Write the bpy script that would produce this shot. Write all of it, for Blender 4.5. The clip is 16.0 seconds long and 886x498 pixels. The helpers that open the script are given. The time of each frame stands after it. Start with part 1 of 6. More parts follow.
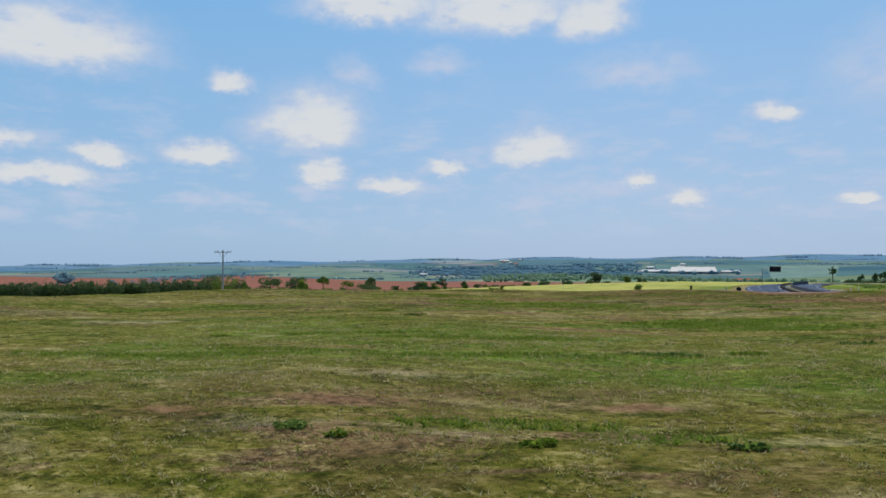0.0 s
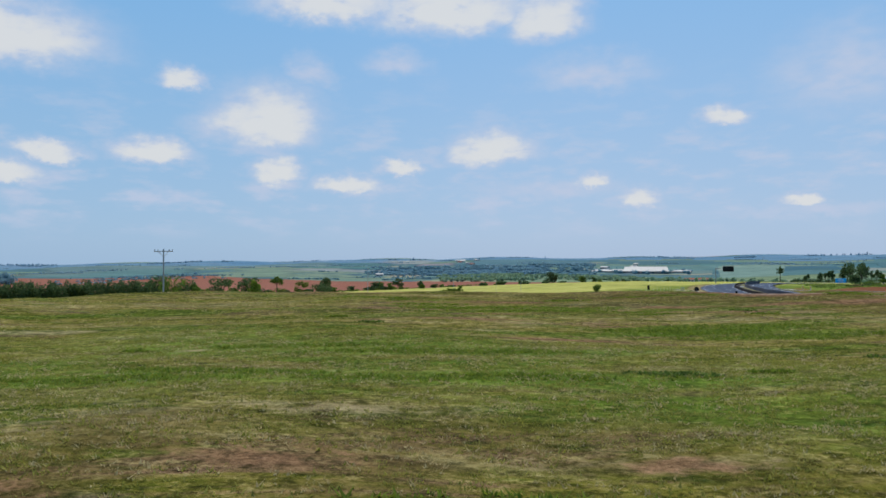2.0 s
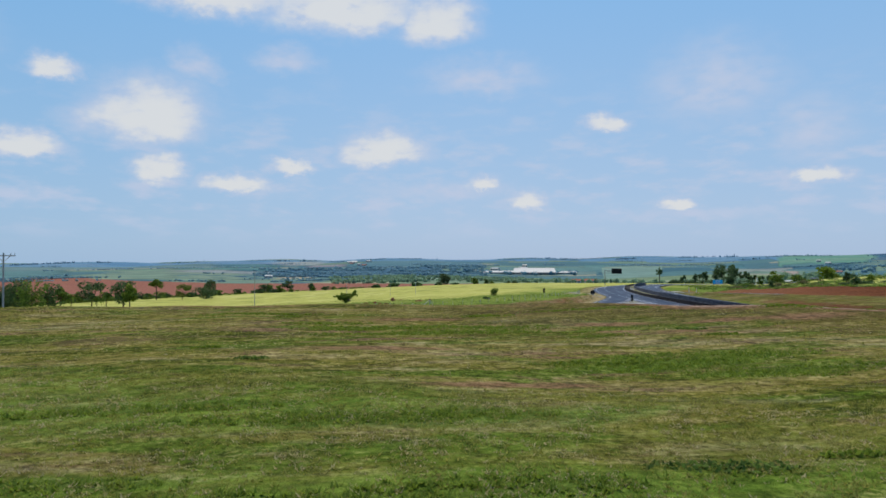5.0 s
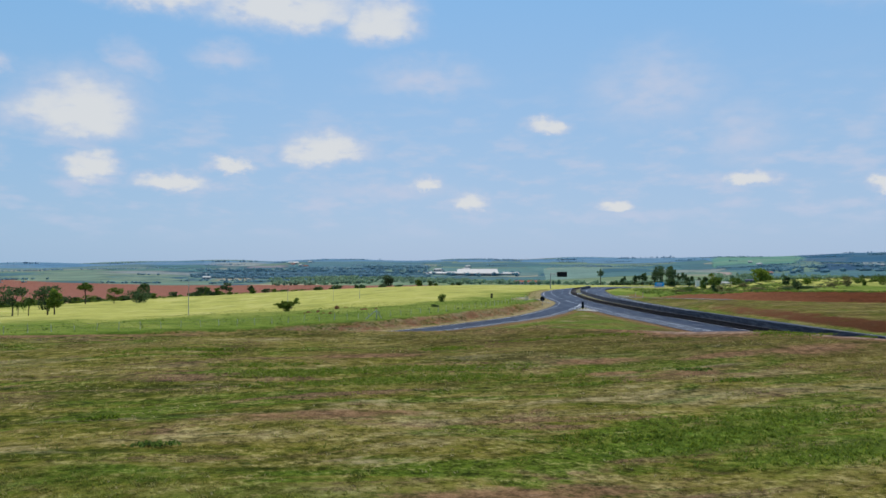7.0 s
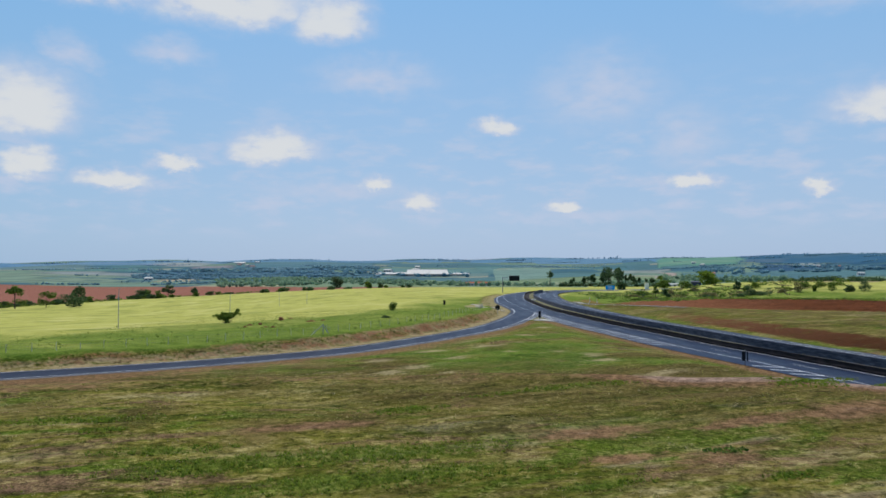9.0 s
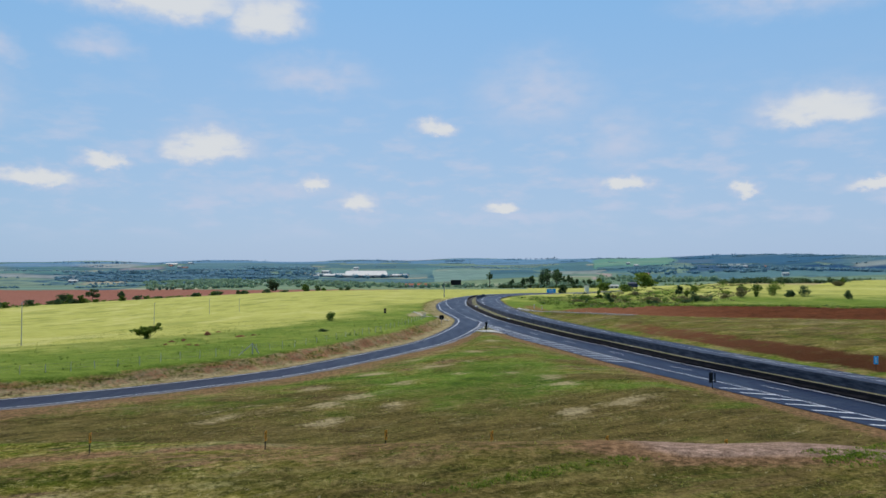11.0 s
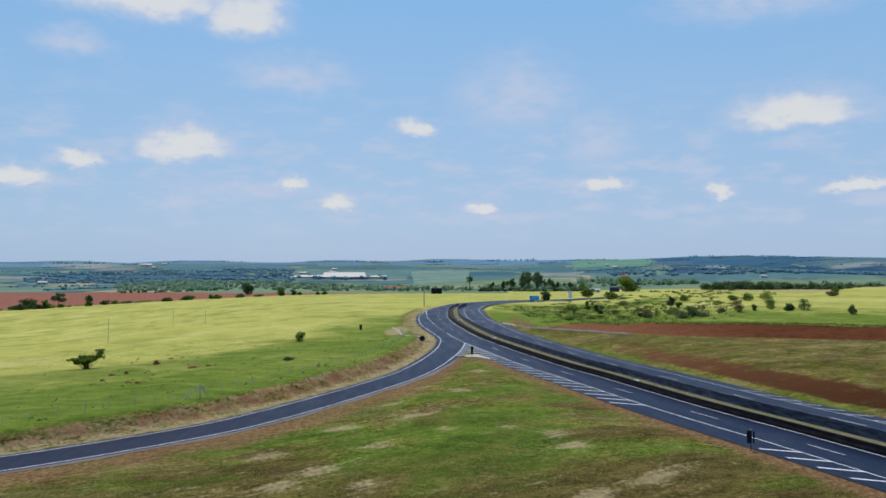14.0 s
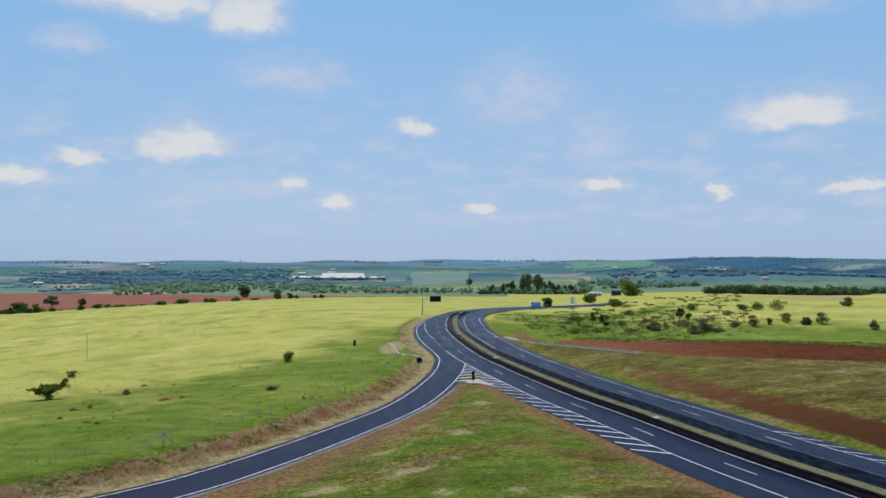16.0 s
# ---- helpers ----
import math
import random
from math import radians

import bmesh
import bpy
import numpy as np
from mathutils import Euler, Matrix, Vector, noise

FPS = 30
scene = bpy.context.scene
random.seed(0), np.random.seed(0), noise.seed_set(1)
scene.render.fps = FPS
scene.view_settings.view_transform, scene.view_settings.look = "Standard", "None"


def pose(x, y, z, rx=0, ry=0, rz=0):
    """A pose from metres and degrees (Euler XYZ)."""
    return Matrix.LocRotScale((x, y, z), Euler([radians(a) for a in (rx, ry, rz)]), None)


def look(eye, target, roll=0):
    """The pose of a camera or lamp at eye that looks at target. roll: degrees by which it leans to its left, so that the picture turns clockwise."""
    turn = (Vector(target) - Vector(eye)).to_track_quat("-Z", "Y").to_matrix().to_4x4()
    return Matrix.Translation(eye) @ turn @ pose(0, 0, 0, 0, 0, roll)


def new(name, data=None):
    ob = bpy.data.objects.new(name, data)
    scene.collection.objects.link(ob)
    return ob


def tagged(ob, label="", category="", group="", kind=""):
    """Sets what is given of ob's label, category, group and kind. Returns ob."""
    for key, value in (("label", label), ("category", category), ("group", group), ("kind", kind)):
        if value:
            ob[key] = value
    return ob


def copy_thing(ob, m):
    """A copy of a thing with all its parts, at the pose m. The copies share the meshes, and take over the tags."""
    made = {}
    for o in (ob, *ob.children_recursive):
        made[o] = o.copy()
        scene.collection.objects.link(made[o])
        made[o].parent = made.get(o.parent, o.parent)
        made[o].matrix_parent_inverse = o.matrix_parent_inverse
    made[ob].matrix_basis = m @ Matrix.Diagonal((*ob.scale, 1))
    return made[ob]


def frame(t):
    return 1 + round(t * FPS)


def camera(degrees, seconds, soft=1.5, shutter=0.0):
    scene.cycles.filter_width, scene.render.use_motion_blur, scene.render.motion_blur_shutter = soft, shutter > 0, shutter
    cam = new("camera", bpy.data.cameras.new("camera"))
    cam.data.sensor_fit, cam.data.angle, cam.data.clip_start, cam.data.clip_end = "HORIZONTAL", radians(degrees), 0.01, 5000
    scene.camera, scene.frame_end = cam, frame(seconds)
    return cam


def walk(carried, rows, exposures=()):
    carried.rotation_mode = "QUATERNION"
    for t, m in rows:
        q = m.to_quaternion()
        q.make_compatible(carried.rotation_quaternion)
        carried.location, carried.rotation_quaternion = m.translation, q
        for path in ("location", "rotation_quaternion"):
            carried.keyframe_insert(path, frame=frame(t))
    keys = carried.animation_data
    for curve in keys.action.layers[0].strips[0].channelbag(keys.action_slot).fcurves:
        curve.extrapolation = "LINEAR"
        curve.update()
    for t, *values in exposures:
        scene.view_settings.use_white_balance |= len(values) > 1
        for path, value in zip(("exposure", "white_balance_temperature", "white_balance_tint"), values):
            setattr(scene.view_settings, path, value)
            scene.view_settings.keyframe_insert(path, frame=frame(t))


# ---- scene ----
cam = camera(62.73, 16.0, soft=1.6)
PATH = [
    (0.0, look((-2.83, -227.25, 11.31), (-43.52, -135.92, 13.04), -0.18)),
    (0.5, look((-3.41, -226.01, 11.29), (-42.88, -134.15, 13.02), -0.19)),
    (1.0, look((-4.05, -224.78, 11.28), (-42.10, -132.32, 13.01), -0.20)),
    (1.5, look((-4.66, -223.52, 11.29), (-41.13, -130.42, 13.01), -0.20)),
    (2.0, look((-5.28, -222.25, 11.31), (-40.41, -128.64, 13.01), -0.19)),
    (2.5, look((-5.92, -220.95, 11.34), (-39.14, -126.64, 13.06), -0.16)),
    (3.0, look((-6.59, -219.54, 11.34), (-36.89, -124.26, 13.08), -0.15)),
    (3.5, look((-7.25, -217.96, 11.37), (-34.67, -121.81, 13.11), -0.17)),
    (4.0, look((-7.87, -216.34, 11.48), (-32.88, -119.53, 13.24), -0.18)),
    (6.5, look((-11.25, -208.51, 13.08), (-26.39, -109.68, 14.94), -0.10)),
    (7.0, look((-11.82, -206.21, 13.53), (-24.98, -107.10, 15.39), -0.11)),
    (7.5, look((-12.37, -203.86, 14.01), (-23.83, -104.54, 15.89), -0.10)),
    (8.0, look((-12.84, -201.54, 14.55), (-22.61, -102.03, 16.42), -0.09)),
    (8.5, look((-13.16, -199.26, 15.10), (-21.42, -99.62, 16.97), -0.07)),
    (9.0, look((-13.53, -196.85, 15.69), (-19.82, -97.07, 17.54), -0.05)),
    (11.3, look((-14.99, -184.00, 18.06), (-11.55, -84.08, 19.96), -0.13)),
    (11.5, look((-15.03, -182.83, 18.30), (-10.69, -82.94, 20.19), -0.13)),
    (11.8, look((-15.09, -181.06, 18.65), (-9.60, -81.22, 20.52), -0.12)),
    (12.0, look((-15.12, -179.87, 18.87), (-9.39, -80.05, 20.73), -0.11)),
    (12.3, look((-15.15, -178.07, 19.20), (-9.54, -78.24, 21.06), -0.10)),
    (12.5, look((-15.16, -176.85, 19.45), (-9.61, -77.02, 21.31), -0.09)),
    (13.0, look((-15.16, -173.75, 20.16), (-9.79, -73.91, 22.05), -0.08)),
    (13.5, look((-15.11, -170.56, 20.95), (-9.96, -70.71, 22.88), -0.05)),
    (14.0, look((-15.01, -167.35, 21.77), (-10.02, -67.49, 23.70), -0.00)),
    (14.5, look((-14.88, -164.12, 22.62), (-9.89, -64.27, 24.56), 0.04)),
    (15.0, look((-14.69, -160.83, 23.57), (-9.62, -60.98, 25.49), 0.06)),
    (15.5, look((-14.47, -157.46, 24.57), (-9.41, -57.60, 26.45), 0.09)),
    (16.0, look((-14.24, -154.02, 25.61), (-9.17, -54.17, 27.51), 0.14)),
]
walk(cam, PATH)

# ---------------------------------------------------------------- light
SUN_EL, SUN_AZ = 58.0, -14.0          # degrees; azimuth from +y towards +x
sd = Vector((math.sin(radians(SUN_AZ)) * math.cos(radians(SUN_EL)), math.cos(radians(SUN_AZ)) * math.cos(radians(SUN_EL)), math.sin(radians(SUN_EL))))
sun_data = bpy.data.lights.new("sun", "SUN")
sun_data.energy, sun_data.angle, sun_data.color = 3.6, radians(0.6), (1.0, 0.95, 0.86)
sun = new("sun", sun_data)
sun.matrix_world = look(sd * 500, (0, 0, 0))


class Tree:
    """A small wrapper to write node trees in few words."""

    def __init__(self, tree):
        self.t = tree
        tree.nodes.clear()

    def n(self, kind, **sets):
        node = self.t.nodes.new(kind)
        for key, value in sets.items():
            if key == "op":
                node.operation = value
            elif key == "blend":
                node.blend_type = value
            elif key == "dtype":
                node.data_type = value
        return node

    def put(self, socket, value):
        if isinstance(value, bpy.types.NodeSocket):
            self.t.links.new(value, socket)
        else:
            socket.default_value = value

    def math(self, op, a, b=0.0, c=0.0, clamp=False):
        m = self.n("ShaderNodeMath", op=op)
        m.use_clamp = clamp
        self.put(m.inputs[0], a), self.put(m.inputs[1], b), self.put(m.inputs[2], c)
        return m.outputs[0]

    def vmath(self, op, a, b=(0, 0, 0)):
        m = self.n("ShaderNodeVectorMath", op=op)
        self.put(m.inputs[0], a), self.put(m.inputs[1], b)
        return m.outputs["Value"] if op in ("LENGTH", "DOT_PRODUCT") else m.outputs["Vector"]

    def mix(self, f, a, b, blend="MIX"):
        m = self.n("ShaderNodeMix", dtype="RGBA")
        m.blend_type = blend
        self.put(m.inputs[0], f), self.put(m.inputs[6], a), self.put(m.inputs[7], b)
        return m.outputs[2]

    def noise(self, vec, scale, detail=4.0, rough=0.55, dist=0.0):
        m = self.n("ShaderNodeTexNoise")
        self.put(m.inputs["Vector"], vec), self.put(m.inputs["Scale"], scale), self.put(m.inputs["Detail"], detail)
        self.put(m.inputs["Roughness"], rough), self.put(m.inputs["Distortion"], dist)
        return m.outputs["Fac"]

    def span(self, v, a, b, c=0.0, d=1.0, smooth=True):
        m = self.n("ShaderNodeMapRange")
        m.interpolation_type = "SMOOTHSTEP" if smooth else "LINEAR"
        self.put(m.inputs[0], v)
        for k, x in zip((1, 2, 3, 4), (a, b, c, d)):
            self.put(m.inputs[k], x)
        return m.outputs[0]

    def place(self):
        return self.n("ShaderNodeNewGeometry").outputs["Position"]

    def scaled(self, vec, s, turn=0.0):
        m = self.n("ShaderNodeMapping")
        m.vector_type = "TEXTURE" if turn else "POINT"
        self.put(m.inputs["Vector"], vec)
        if turn:
            m.inputs["Rotation"].default_value = (0, 0, radians(turn))
            s = tuple(1 / k for k in s)
        m.inputs["Scale"].default_value = s
        return m.outputs[0]


# sky: clear blue with drifting fair-weather cumulus and a few thin veils
world = bpy.data.worlds.new("world")
scene.world = world
world.use_nodes = True
w = Tree(world.node_tree)
sky = w.n("ShaderNodeTexSky")
sky.sky_type, sky.sun_disc = "NISHITA", False
sky.sun_elevation, sky.sun_rotation = radians(SUN_EL), radians(SUN_AZ)
sky.air_density, sky.dust_density, sky.ozone_density = 1.0, 1.2, 1.6
d = w.n("ShaderNodeTexCoord").outputs["Generated"]
sep = w.n("ShaderNodeSeparateXYZ")
w.put(sep.inputs[0], d)
azim = w.math("MULTIPLY", w.math("ARCTAN2", sep.outputs[0], sep.outputs[1]), 57.2958)
elev = w.math("MULTIPLY", w.math("ARCSINE", sep.outputs[2]), 57.2958)
ang = w.n("ShaderNodeCombineXYZ")
w.put(ang.inputs[0], azim), w.put(ang.inputs[1], elev)
fluff = w.n("ShaderNodeTexNoise")
w.put(fluff.inputs["Vector"], w.scaled(ang.outputs[0], (0.22, 0.42, 1.0)))
w.put(fluff.inputs["Scale"], 1.0), w.put(fluff.inputs["Detail"], 3.0), w.put(fluff.inputs["Roughness"], 0.5)
warp = w.vmath("MULTIPLY", w.vmath("SUBTRACT", fluff.outputs["Color"], (0.5, 0.5, 0.5)), (3.4, 1.5, 0.0))
puff = w.n("ShaderNodeTexNoise")
w.put(puff.inputs["Vector"], w.scaled(ang.outputs[0], (0.75, 1.15, 1.0)))
w.put(puff.inputs["Scale"], 1.0), w.put(puff.inputs["Detail"], 4.0), w.put(puff.inputs["Roughness"], 0.6)
curl = w.vmath("MULTIPLY", w.vmath("SUBTRACT", puff.outputs["Color"], (0.5, 0.5, 0.5)), (2.0, 1.5, 0.0))
bent = w.vmath("ADD", w.vmath("ADD", ang.outputs[0], warp), curl)
fine = w.noise(w.scaled(ang.outputs[0], (0.5, 1.1, 1.0)), 1.0, 5.0, 0.5)
# azimuth, elevation, half width, half height
CUMULUS = (
    (-52.5, 14.9, 6.6, 1.9), (-56.0, 8.4, 2.2, 0.8), (-53.2, 6.1, 3.6, 0.8), (-49.0, 7.6, 2.4, 0.7), (-42.3, 8.0, 2.7, 0.9),
    (-40.2, 13.4, 2.1, 0.8), (-34.0, 10.3, 4.0, 1.9), (-33.4, 6.6, 1.8, 1.0), (-28.2, 5.8, 2.6, 0.7), (-29.8, 19.4, 5.4, 1.6),
    (-20.0, 19.0, 6.4, 1.9), (-12.5, 18.0, 3.0, 1.6), (-16.6, 8.5, 3.3, 1.2), (-24.0, 7.4, 2.0, 0.6), (0.6, 10.3, 1.7, 0.7),
    (-8.9, 6.1, 1.4, 0.7), (-5.4, 4.6, 1.5, 0.9),
)
THICK = (
    (29.0, 10.3, 4.4, 1.2), (15.3, 5.9, 1.9, 0.6), (5.7, 4.3, 1.5, 0.5), (24.0, 5.3, 1.2, 0.5), (32.8, 5.2, 2.6, 0.5),
    (50.0, 9.0, 5.0, 1.6), (62.0, 14.0, 6.0, 2.0), (-68.0, 12.0, 5.0, 1.7), (-80.0, 8.0, 5.0, 1.2),
)
THIN = (
    (-8.8, 14.0, 4.6, 1.1), (8.6, 12.6, 4.6, 2.3), (15.0, 9.0, 2.8, 1.7), (27.0, 18.7, 7.0, 1.7), (-37.0, 9.9, 3.0, 1.0),
    (-24.0, 15.2, 2.4, 0.9), (-31.0, 14.2, 1.7, 1.1), (21.0, 4.1, 2.8, 0.4), (-12.0, 5.6, 6.0, 0.7), (7.0, 3.5, 7.0, 0.5),
)


def cloud_field(specs, at, inner, outer=1.5, base=1.0):
    """Soft ellipses; base below 1 flattens their undersides."""
    total = None
    for a, e, rw, rh in specs:
        tall = rh * (1.55 if rh > 0.95 else 1.25)
        up, down = 1 / tall, 1 / (base * rh)
        off = w.vmath("SUBTRACT", at, (a, e, 0))
        lift = w.vmath("MULTIPLY", w.vmath("ABSOLUTE", off), (0, (up - down) / 2, 0))
        r = w.vmath("LENGTH", w.vmath("ADD", w.vmath("MULTIPLY", off, (1 / rw, (up + down) / 2, 0)), lift))
        m = w.span(r, outer, inner)
        total = m if total is None else w.math("MAXIMUM", total, m)
    return total


full = cloud_field(CUMULUS + THICK, bent, 0.05, 1.85, 0.8)
full = w.math("MULTIPLY", full, w.span(fine, 0.05, 0.46, 0.45, 1.0))
veil = w.math("MULTIPLY", cloud_field(THIN, bent, 0.1), w.span(fine, 0.15, 0.70, 0.22, 0.85))
far_fluff = w.math("MULTIPLY", w.span(w.noise(w.scaled(ang.outputs[0], (0.25, 0.75, 1.0)), 1.0, 5.0, 0.55), 0.44, 0.72, 0.0, 0.8), w.span(elev, 1.0, 4.0))
cover = w.math("MAXIMUM", w.math("MAXIMUM", w.span(full, 0.02, 0.80, 0.0, 0.84), veil), w.math("MULTIPLY", far_fluff, w.span(elev, 16.0, 5.0)))
band = w.n("ShaderNodeValToRGB")
band.color_ramp.elements[0].color = (4.40, 6.02, 8.5, 1)
band.color_ramp.elements[1].color, band.color_ramp.elements[1].position = (2.0, 5.1, 9.25, 1), 1.0
band.color_ramp.elements.new(0.35).color = (3.62, 5.78, 8.7, 1)
w.put(band.inputs[0], w.span(elev, 0.0, 26.0, 0.0, 1.0, False))
west = w.mix(w.span(azim, -8.0, -46.0, 0.0, 1.0), (1, 1, 1, 1), (0.85, 0.950, 0.970, 1))
tuned = w.mix(w.span(elev, 26.0, 70.0, 0.85, 0.0), sky.outputs[0], w.mix(1.0, band.outputs[0], west, "MULTIPLY"))
white = w.mix(w.span(w.math("ADD", full, w.math("MULTIPLY", w.math("SUBTRACT", fine, 0.5), 0.7)), 0.35, 0.95), (5.7, 6.5, 8.3, 1), (8.3, 8.3, 8.2, 1))
bg = w.n("ShaderNodeBackground")
w.put(bg.inputs[0], w.mix(cover, tuned, white)), w.put(bg.inputs[1], 0.09)
w.put(w.n("ShaderNodeOutputWorld").inputs[0], bg.outputs[0])


# ---------------------------------------------------------------- materials
def material(name, build, rough=0.9, spec=0.3):
    """build(t, p) returns colour, and may return height and roughness too."""
    m = bpy.data.materials.new(name)
    m.use_nodes = True
    t = Tree(m.node_tree)
    made = build(t, t.place())
    colour, height, gloss, dist = (tuple(made) + (None,) * 4)[:4] if isinstance(made, tuple) and not isinstance(made[0], float) else (made, None, None, None)
    b = t.n("ShaderNodeBsdfPrincipled")
    t.put(b.inputs["Base Color"], colour)
    t.put(b.inputs["Roughness"], rough if gloss is None else gloss)
    b.inputs["Specular IOR Level"].default_value = spec
    if height is not None:
        bump = t.n("ShaderNodeBump")
        t.put(bump.inputs["Height"], height)
        bump.inputs["Distance"].default_value = dist or 0.05
        bump.inputs["Strength"].default_value = 0.9
        t.put(b.inputs["Normal"], bump.outputs[0])
    t.put(t.n("ShaderNodeOutputMaterial").inputs[0], b.outputs[0])
    return m


def ground_look(t, p):
    cov = t.n("ShaderNodeVertexColor")
    cov.layer_name = "cover"
    ch = t.n("ShaderNodeSeparateColor")
    t.put(ch.inputs[0], cov.outputs["Color"])
    tone = t.n("ShaderNodeVertexColor")
    tone.layer_name = "tone"
    tn = t.n("ShaderNodeSeparateColor")
    t.put(tn.inputs[0], tone.outputs["Color"])

    extra = t.n("ShaderNodeVertexColor")
    extra.layer_name = "extra"
    ex = t.n("ShaderNodeSeparateColor")
    t.put(ex.inputs[0], extra.outputs["Color"])

    def ramp_of(v, stops):
        r = t.n("ShaderNodeValToRGB")
        r.color_ramp.elements[0].position, r.color_ramp.elements[0].color = stops[0][0], (*stops[0][1], 1)
        r.color_ramp.elements[1].position, r.color_ramp.elements[1].color = stops[-1][0], (*stops[-1][1], 1)
        for pos, col in stops[1:-1]:
            r.color_ramp.elements.new(pos).color = (*col, 1)
        t.put(r.inputs[0], v)
        return r.outputs[0]

    def blend(*pairs):
        total = None
        for k, v in pairs:
            m = t.math("MULTIPLY", v, k)
            total = m if total is None else t.math("ADD", total, m)
        return total

    def jitter(v, *pairs):
        return t.math("ADD", v, t.math("SUBTRACT", blend(*pairs), 0.5 * sum(k for k, _ in pairs)))

    big = t.noise(p, 0.045, 5, 0.6, 0.4)
    mid = t.noise(t.scaled(p, (0.20, 0.36, 1)), 1.0, 8, 0.68, 0.6)
    small = t.noise(p, 1.9, 7, 0.72)
    grain = t.noise(p, 9.0, 4, 0.7)
    fleck = t.noise(p, 4.5, 5, 0.75)
    # rough mown grass in streaks of green, olive and straw
    sweep = t.noise(t.scaled(p, (0.030, 0.150, 1), 22), 1.0, 6, 0.62, 0.5)
    streak = t.noise(t.scaled(p, (0.16, 0.48, 1), 22), 1.0, 8, 0.72, 0.4)
    rake = t.noise(t.scaled(p, (0.10, 0.55, 1), 38), 1.0, 8, 0.7, 0.8)
    clump = t.noise(t.scaled(p, (0.9, 1.5, 1), 22), 1.0, 6, 0.7, 0.3)
    c = ramp_of(blend((0.38, sweep), (0.30, streak), (0.20, clump), (0.12, fleck)), ((0.405, (0.034, 0.047, 0.004)), (0.450, (0.078, 0.092, 0.010)), (0.495, (0.158, 0.140, 0.025)),
                                                                                    (0.545, (0.208, 0.170, 0.052)), (0.605, (0.330, 0.275, 0.135))))
    lush = t.mix(t.span(fleck, 0.3, 0.7), (0.029, 0.060, 0.004, 1), (0.122, 0.176, 0.016, 1))
    earth = t.mix(t.span(grain, 0.3, 0.7), (0.095, 0.050, 0.030, 1), (0.265, 0.155, 0.100, 1))
    patch = t.noise(t.scaled(t.vmath("ADD", p, (40.0, 17.0, 0.0)), (0.07, 0.24, 1), 22), 1.0, 7, 0.66, 0.9)
    bare = t.noise(t.scaled(t.vmath("ADD", p, (-13.0, 71.0, 0.0)), (0.10, 0.34, 1), 22), 1.0, 8, 0.72, 0.5)
    thatch = t.noise(t.scaled(t.vmath("ADD", p, (9.0, -33.0, 0.0)), (0.09, 0.42, 1), 14), 1.0, 7, 0.66, 0.7)
    c = t.mix(t.span(bare, 0.52, 0.62, 0.0, 0.8), c, earth)
    c = t.mix(t.span(thatch, 0.57, 0.68, 0.0, 0.32), c, t.mix(grain, (0.270, 0.230, 0.145, 1), (0.450, 0.400, 0.275, 1)))
    c = t.mix(t.span(patch, 0.53, 0.61, 0.0, 0.9), c, lush)
    tide = t.noise(t.scaled(t.vmath("ADD", p, (23.0, 91.0, 0.0)), (0.030, 0.105, 1), 16), 1.0, 5, 0.6, 0.5)
    c = t.mix(t.span(tide, 0.55, 0.65, 0.0, 0.4), c, t.mix(t.span(streak, 0.4, 0.6), (0.025, 0.048, 0.004, 1), (0.094, 0.117, 0.013, 1)))
    c = t.mix(t.span(tide, 0.44, 0.36, 0.0, 0.45), c, t.mix(t.span(streak, 0.4, 0.6), (0.150, 0.115, 0.048, 1), (0.330, 0.285, 0.165, 1)))
    weeds = t.noise(t.scaled(t.vmath("ADD", p, (-71.0, 12.0, 0.0)), (0.28, 0.8, 1), 10), 1.0, 6, 0.66, 0.6)
    c = t.mix(t.span(weeds, 0.60, 0.68, 0.0, 0.85), c, (0.016, 0.042, 0.004, 1))
    # tuft shade, painted as dark flecks in the gaps
    c = t.mix(t.span(t.math("MULTIPLY", small, fleck), 0.27, 0.15, 0.0, 0.65), c, (0.021, 0.022, 0.004, 1))
    c = t.mix(t.span(t.math("MULTIPLY", clump, fleck), 0.27, 0.38, 0.0, 0.6), c, (0.360, 0.300, 0.120, 1))
    # pasture
    past = t.mix(t.span(mid, 0.22, 0.78), (0.330, 0.335, 0.070, 1), (0.460, 0.430, 0.128, 1))
    past = t.mix(t.span(big, 0.5, 0.66, 0.0, 0.35), past, (0.150, 0.195, 0.040, 1))
    # broad olive and straw grass bands, which also carry cloud shadow as colour
    sward = t.noise(t.scaled(t.vmath("ADD", p, (130.0, 55.0, 0.0)), (0.010, 0.030, 1), -8), 1.0, 6, 0.62, 0.5)
    past = t.mix(t.span(sward, 0.50, 0.64, 0.0, 0.62), past, (0.205, 0.225, 0.058, 1))
    past = t.mix(t.span(sward, 0.46, 0.36, 0.0, 0.5), past, (0.520, 0.470, 0.190, 1))
    past = t.mix(t.span(fleck, 0.54, 0.70, 0.0, 0.45), past, (0.140, 0.180, 0.040, 1))
    past = t.mix(t.math("MULTIPLY", t.span(small, 0.45, 0.75), 0.28), past, (0.13, 0.17, 0.035, 1))
    c = t.mix(t.math("MULTIPLY", ch.outputs[1], t.span(small, 0.1, 0.45, 0.75, 1.0)), c, past)
    # far farmland in parcels, with blue haze put into the colours
    vor = t.n("ShaderNodeTexVoronoi")
    vor.feature, vor.distance = "F1", "CHEBYCHEV"
    t.put(vor.inputs["Vector"], t.scaled(p, (0.0024, 0.0046, 0.0))), t.put(vor.inputs["Scale"], 1.0)
    pick = t.n("ShaderNodeSeparateColor")
    t.put(pick.inputs[0], vor.outputs["Color"])
    ramp = t.n("ShaderNodeValToRGB")
    ramp.color_ramp.interpolation = "CONSTANT"
